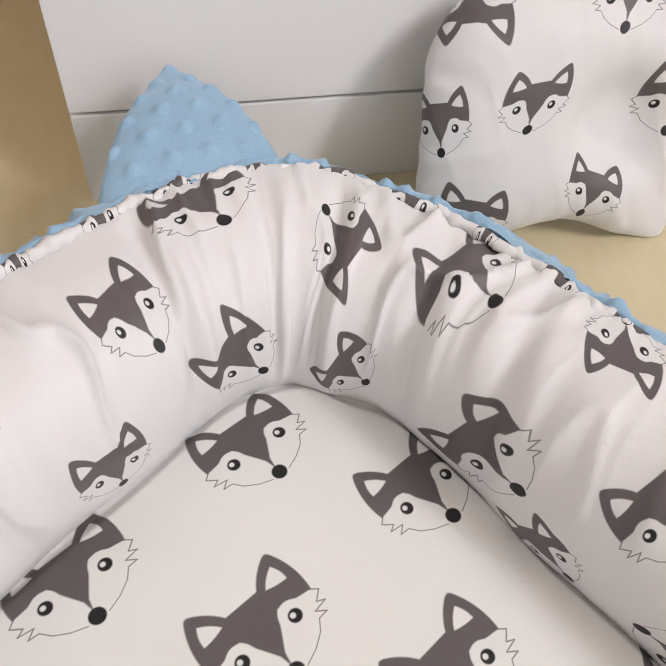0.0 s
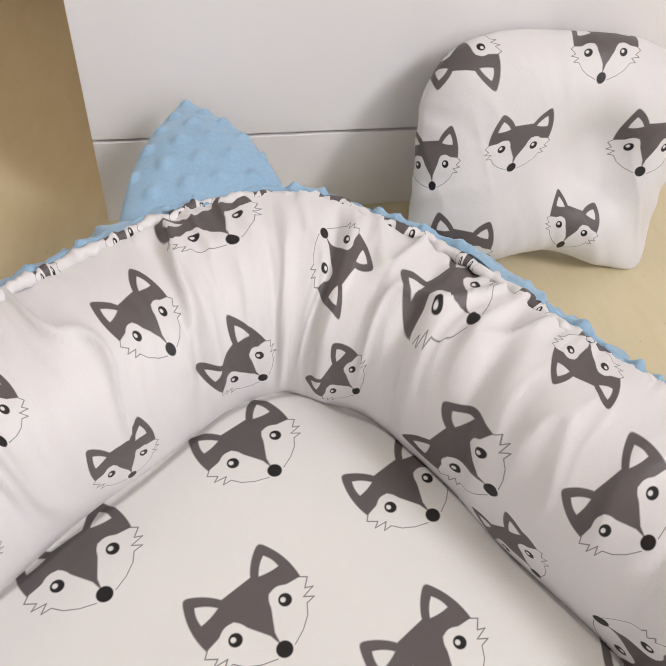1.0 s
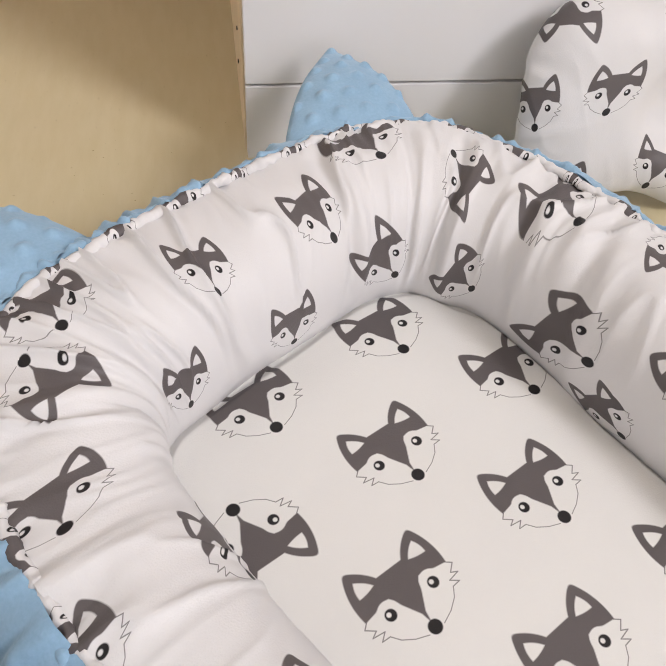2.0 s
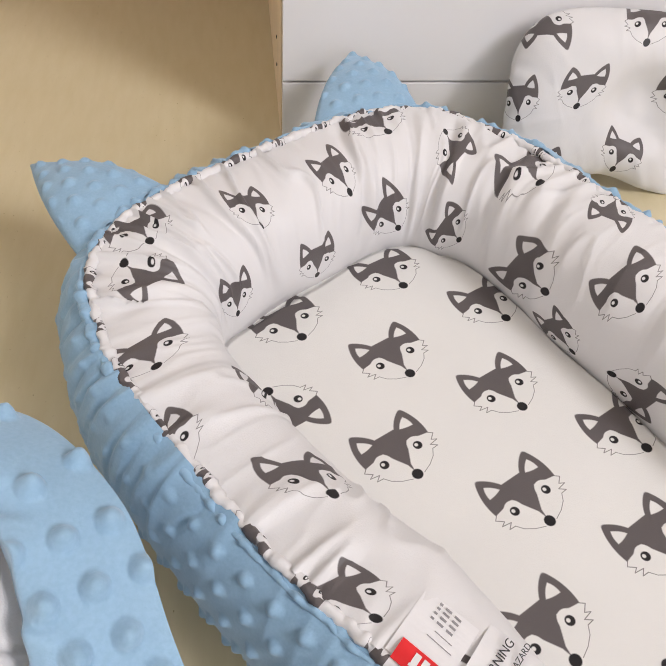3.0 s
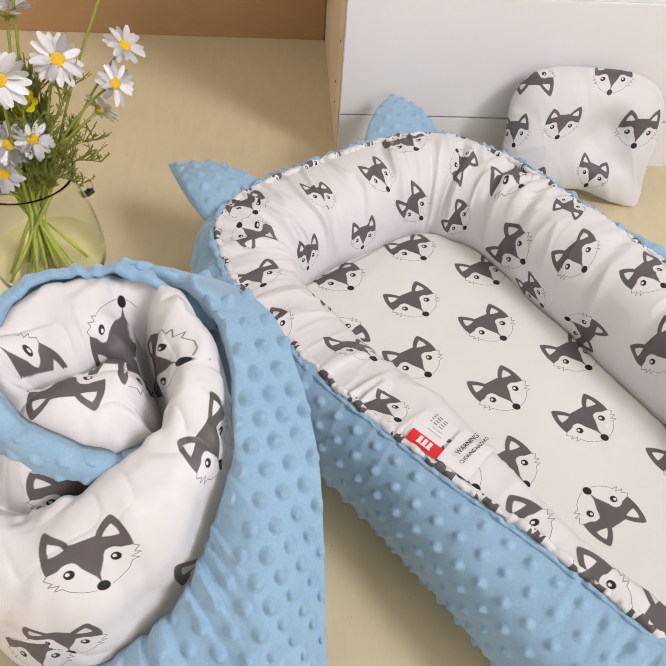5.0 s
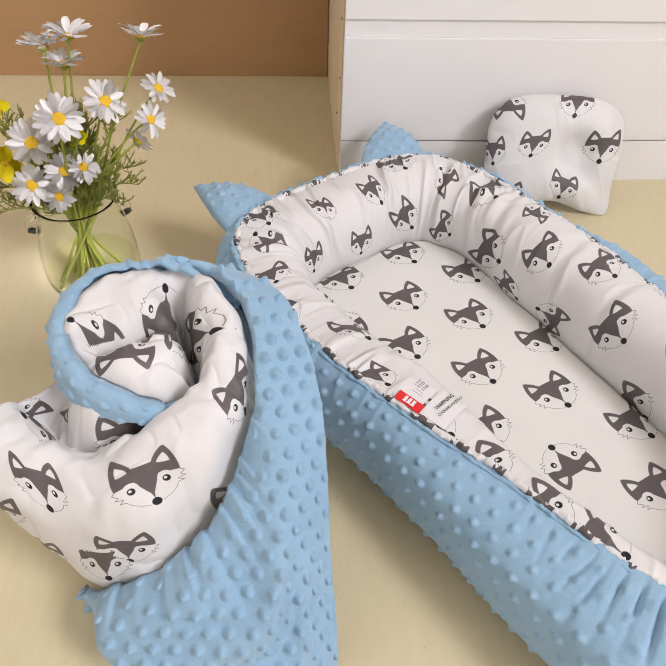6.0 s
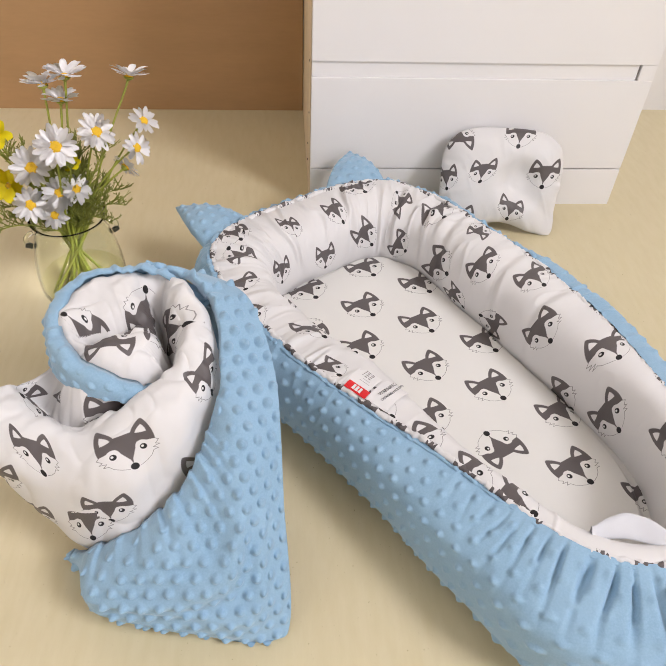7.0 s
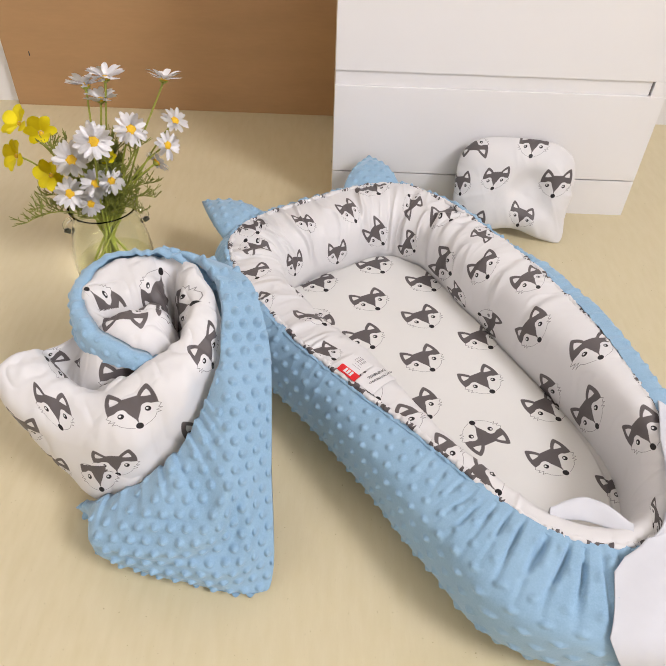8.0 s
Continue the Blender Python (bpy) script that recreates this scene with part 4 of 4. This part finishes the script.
def blanket_lining():
    """The plush lining that winds round the roll, and its loose end that flares to the floor."""
    head = [(.044, -.040, .224), (.012, -.062, .242), (-.046, -.054, .264), (-.088, -.024, .279), (-.106, .022, .288), (-.088, .084, .298), (-.020, .118, .304), (.046, .104, .300), (.086, .072, .262)]
    hem = [(.044, -.040, .214), (.012, -.063, .228), (-.048, -.057, .234), (-.092, -.027, .232), (-.112, .024, .21), (-.094, .090, .12), (-.020, .130, 0), (.060, .120, 0), (.100, .084, 0)]
    winding = plush_sheet(head, hem, 560, 150, 22, None)
    border = [(.006, .117, .303), (.052, .096, .304), (.087, .058, .300), (.105, .008, .288), (.105, -.030, .262), (.102, -.060, .236), (.075, -.122, .187), (.024, -.166, .136), (-.035, -.174, .098), (-.086, -.166, .056), (-.104, -.146, .030)]
    loose = [(.006, .136, .262), (.078, .122, .272), (.132, .068, .284), (.156, .012, .270), (.168, -.022, .240), (.174, -.066, .222), (.178, -.150, .140), (.178, -.247, 0), (.085, -.247, 0), (-.001, -.226, 0), (-.064, -.176, 0), (-.111, -.138, 0)]
    return winding, plush_sheet(border, loose, 460, 120, 40, np.array([.3, -.8, .4]), .030)


def blanket():
    roll = thing("rolled_blanket", "rolled quilt on the floor, printed cotton with blue plush lining", "blanket")
    g = blanket_front()
    grid_part("printed_body", g, cotton, roll, "stuffed printed cotton front", wrap_u=True, motifs=laid(g, BLANKET_FRONT) + [(np.array([*HUB, 0]) + c, np.array(across), np.array(up), *tucked) for c, across, up, *tucked in BLANKET_ROLL])
    winding, loose = blanket_lining()
    grid_part("plush_lining", winding, blue_plush, roll, "light blue plush lining with raised dots", wrap_v=True)
    grid_part("loose_end", loose, blue_plush, roll, "flared light blue plush end with raised dots", wrap_v=True)
    return roll


blanket()


# ---- the vase with its flowers ----
VASE = Vector((-.437, .858, 0))


def glass_vase():
    vase = thing("glass_vase", "clear glass vase with water and two small lugs", "vase")
    vase.location = VASE + Vector((0, 0, .0012))
    vase.rotation_euler = (0, 0, radians(20))
    outer = [(.056, .0), (.070, .004), (.077, .016), (.079, .035), (.078, .060), (.075, .085), (.070, .110), (.064, .132), (.059, .146), (.0585, .155), (.062, .163), (.066, .166)]
    inner = [(r - .0032, max(z, .007) if z < .006 else z) for r, z in outer[::-1]]
    body = rounded(part("body", lathe_bm(outer + [(.0645, .1675)] + inner[:-1] + [(.03, .0075)], 64), vase_glass, vase))
    water = [(.045, .0066)] + [(r - .0028, z) for r, z in outer[2:4]] + [(.0757, .0360), (.02, .0358)]
    fill = rounded(part("water", lathe_bm(water, 56), vase_water, vase, "greenish water"))
    body.visible_shadow = fill.visible_shadow = False
    for side in (1, -1):
        pts = [(side * (.063 + .010 * math.sin(a) * 1.5), 0, .130 + .014 * math.cos(a)) for a in np.linspace(0, math.pi, 10)]
        rounded(part("lug", tube_bm(pts, [.0042] * 10, 10), vase_glass, vase, "small glass lug"))
        rounded(part("lug_band", tube_bm([(side * .070, .0, .117), (side * .080, 0, .122)], [.0052, .0046], 10), grommet_dark, vase, "dark band on the lug"))
    return vase


glass_vase()


def petal_mesh(length, width, cup, name, material):
    bm = bmesh.new()
    rows = []
    for i in range(8):
        t = i / 7
        w = width * (math.sin(math.pi * (0.16 + 0.80 * t)) ** .6) * (0.55 + 0.45 * min(1, t * 2)) / 2
        z = cup * math.sin(t * 2.2)
        rows.append([bm.verts.new((length * t, w * k, z + .0006 * abs(k) * (1 if t < .9 else .2))) for k in (-1, -.4, 0, .4, 1)])
    for r0, r1 in zip(rows, rows[1:]):
        for k in range(4):
            bm.faces.new((r0[k], r0[k + 1], r1[k + 1], r1[k]))
    bmesh.ops.solidify(bm, geom=bm.faces[:], thickness=.0004)
    me = bpy.data.meshes.new(name)
    bm.to_mesh(me)
    bm.free()
    for p in me.polygons:
        p.use_smooth = True
    me.materials.append(material)
    return me


PETALS = [petal_mesh(.0228, .0098, c, "petal", petal_white) for c in (.002, -.002, .004)]
YELLOW = [petal_mesh(.026, .024, c, "petal", petal_yellow) for c in (.004, .007)]
rnd = random.Random(5)


def stem_path(head, nod):
    """From the vase's floor, through its neck, up to the head."""
    head = Vector(head)
    spread = Vector((head.x - VASE.x, head.y - VASE.y, 0))
    neck = VASE + Vector((spread.x * .12 + rnd.uniform(-.012, .012), spread.y * .12 + rnd.uniform(-.012, .012), .136))
    foot = VASE + Vector((-spread.x * .36 + rnd.uniform(-.022, .022), -spread.y * .36 + rnd.uniform(-.022, .022), .012))
    pts = []
    for i in range(6):
        pts.append(foot.lerp(neck, i / 5))
    last = head - nod * .012
    for i in range(1, 9):
        t = i / 8
        p = neck.lerp(last, t) + Vector((0, 0, .018 * math.sin(math.pi * t)))
        pts.append(p)
    pts.append(head - nod * .002)
    for _ in range(3):
        pts[1:-1] = [(a + b * 2 + c) / 4 for a, b, c in zip(pts, pts[1:], pts[2:])]
    return pts


def daisy(head, facing, size=1.0, yellow=False, cup=0.0):
    """A flower on its stem. facing: the way its middle looks; cup: degrees by which its petals rise."""
    kind = "yellow_flower" if yellow else "daisy"
    text = "small yellow flower on a thin green stem in the vase" if yellow else "white daisy with a yellow middle in the vase"
    fl = thing(kind, text, "flower", "flowers in the vase")
    nod = (Vector(facing).normalized() + Vector((0 if yellow or facing[2] > .85 else .40, 0, .16))).normalized()
    pts = stem_path(head, nod)
    rounded(part("stem", tube_bm(pts, [.0027] * 5 + [.0023, .0021] + [.0018] * (len(pts) - 9) + [.0019, .0026], 6), stem_green, fl, "thin green stem"))
    turn = nod.to_track_quat("Z", "Y").to_matrix().to_4x4()
    at = Matrix.Translation(Vector(head)) @ turn
    count = 6 if yellow else rnd.choice((17, 18, 19))
    for k in range(count):
        ob = new("petal", (YELLOW if yellow else PETALS)[k % (2 if yellow else 3)])
        ob.parent = fl
        s = size * rnd.uniform(.88, 1.08)
        ob.matrix_world = at @ pose(0, 0, .0006 * (k % 3), 0, rnd.uniform(-9, 3) - (8 if yellow else cup), 360 * k / count + rnd.uniform(-7, 7)) @ Matrix.Translation((.0045 * size, 0, 0)) @ Matrix.Scale(s, 4)
    r = (.004 if yellow else .0060 if cup else .0088) * size
    if not yellow:
        bm = lathe_bm([(.0020, -.0075), (.0052 * size, -.0050), (.0072 * size, -.0020), (.0050 * size, -.0010)], 14)
        bmesh.ops.transform(bm, matrix=at, verts=bm.verts)
        rounded(part("calyx", bm, stem_green, fl, "green calyx under the petals"))
    bm = lathe_bm([(r * .75, -.002), (r, 0), (r * .92, .0020), (r * .62, .0036), (r * .2, .0042)], 20)
    bmesh.ops.transform(bm, matrix=at, verts=bm.verts)
    rounded(part("disc", bm, disc_yellow, fl, "yellow middle"))
    return fl


for head, facing, size in (((-.404, .920, .388), (-.30, .06, .80), 1.3), ((-.440, .915, .376), (-.40, .10, .80), 1.25), ((-.417, .912, .352), (-.25, .05, .80), 1.15),
                           ((-.358, .866, .320), (.15, -.75, .6), 1.15), ((-.413, .825, .316), (-.05, -.9, .45), 1.25), ((-.460, .825, .279), (-.15, -.9, .4), 1.2),
                           ((-.481, .828, .207), (-.2, -.85, .5), 1.1), ((-.434, .843, .222), (0, -.9, .4), 1.05), ((-.408, .852, .223), (.2, -.9, .35), .95),
                           ((-.451, .838, .180), (-.05, -.9, .3), .9), ((-.295, .934, .306), (.35, -.5, .75), .95), ((-.308, .905, .271), (.55, -.7, .3), 1.0),
                           ((-.333, .905, .235), (.3, .85, .3), .95), ((-.318, .985, .362), (-.20, .28, .80), 1.25)):
    daisy(head, facing, size, cup=13 if head[1] > .911 and head[2] > .34 else 0)
for head, facing in (((-.558, .875, .318), (-.4, -.5, .6)), ((-.527, .880, .299), (.1, -.5, .8)), ((-.579, .870, .257), (-.5, -.6, .3)), ((-.521, .860, .225), (-.2, -.8, .3)), ((-.412, .875, .257), (.1, -.6, .7))):
    daisy(head, facing, 1.05 if head[0] < -.45 else .6, True)


def sprig(foot_turn, lean, height, seed):
    """A thin branching green twig."""
    r = random.Random(seed)
    sp = thing("green_sprig", "fine branching dark green twig in the vase", "sprig", "sprigs in the vase")
    out = Vector((math.cos(foot_turn), math.sin(foot_turn), 0))
    a = VASE + (-out * .030 + Vector((0, 0, .015)) if seed % 5 == 0 else out * .003 + Vector((0, 0, .122)))
    neck = VASE + out * r.uniform(.006, .022) + Vector((0, 0, .140))
    tip = neck + out * lean + Vector((0, 0, height))
    pts = [a.lerp(neck, i / 4) for i in range(5)] + [neck.lerp(tip, i / 8) + Vector((0, 0, .02 * math.sin(math.pi * i / 8))) for i in range(1, 9)]
    part("stem", tube_bm(pts, [.0014] * 6 + [.0012] * 4 + [.0008] * 3, 5), stem_green, sp)
    bm = bmesh.new()
    for i in range(5, 13):
        for _ in range(4):
            p = pts[i].lerp(pts[i - 1], r.random())
            d = (Vector((r.uniform(-1, 1), r.uniform(-1, 1), r.uniform(.0, 1))) + (tip - neck).normalized() * .6).normalized()
            ln = r.uniform(.012, .030)
            q = [p + d * ln * s + Vector((0, 0, .004 * s * s)) for s in (0, .35, .7, 1)]
            tube_bm(q, [.0010, .0010, .0008, .0005], 4, bm)
            for s in (.4, .6, .8):
                e = p + d * ln * s
                f = (d + Vector((r.uniform(-1, 1), r.uniform(-1, 1), r.uniform(-.4, .8)))).normalized() * r.uniform(.004, .010)
                tube_bm([e, e + f * .5, e + f], [.0008, .0008, .0005], 4, bm)
    part("twig_spray", bm, twig_green, sp)
    return sp


for k in range(22):
    sprig(radians(-25 + 225 * ((k * 0.618) % 1)), 0.015 + .070 * ((k * 5) % 7) / 7, .06 + .115 * ((k * 3) % 5) / 5, 100 + k)
for k in range(11):
    sprig(radians(5 + 75 * ((k * 0.618) % 1)), 0.010 + .050 * ((k * 3) % 5) / 5, .085 + .075 * ((k * 4) % 7) / 7, 170 + k)
for k, turn in enumerate((-12, 8, 22)):
    sprig(radians(turn), .075 + .008 * k, .020 + .018 * k, 190 + k)
for k, turn in enumerate((170, 182, 196, 205)):
    sprig(radians(turn), .085 + .012 * k, .055 - .012 * k, 140 + k)
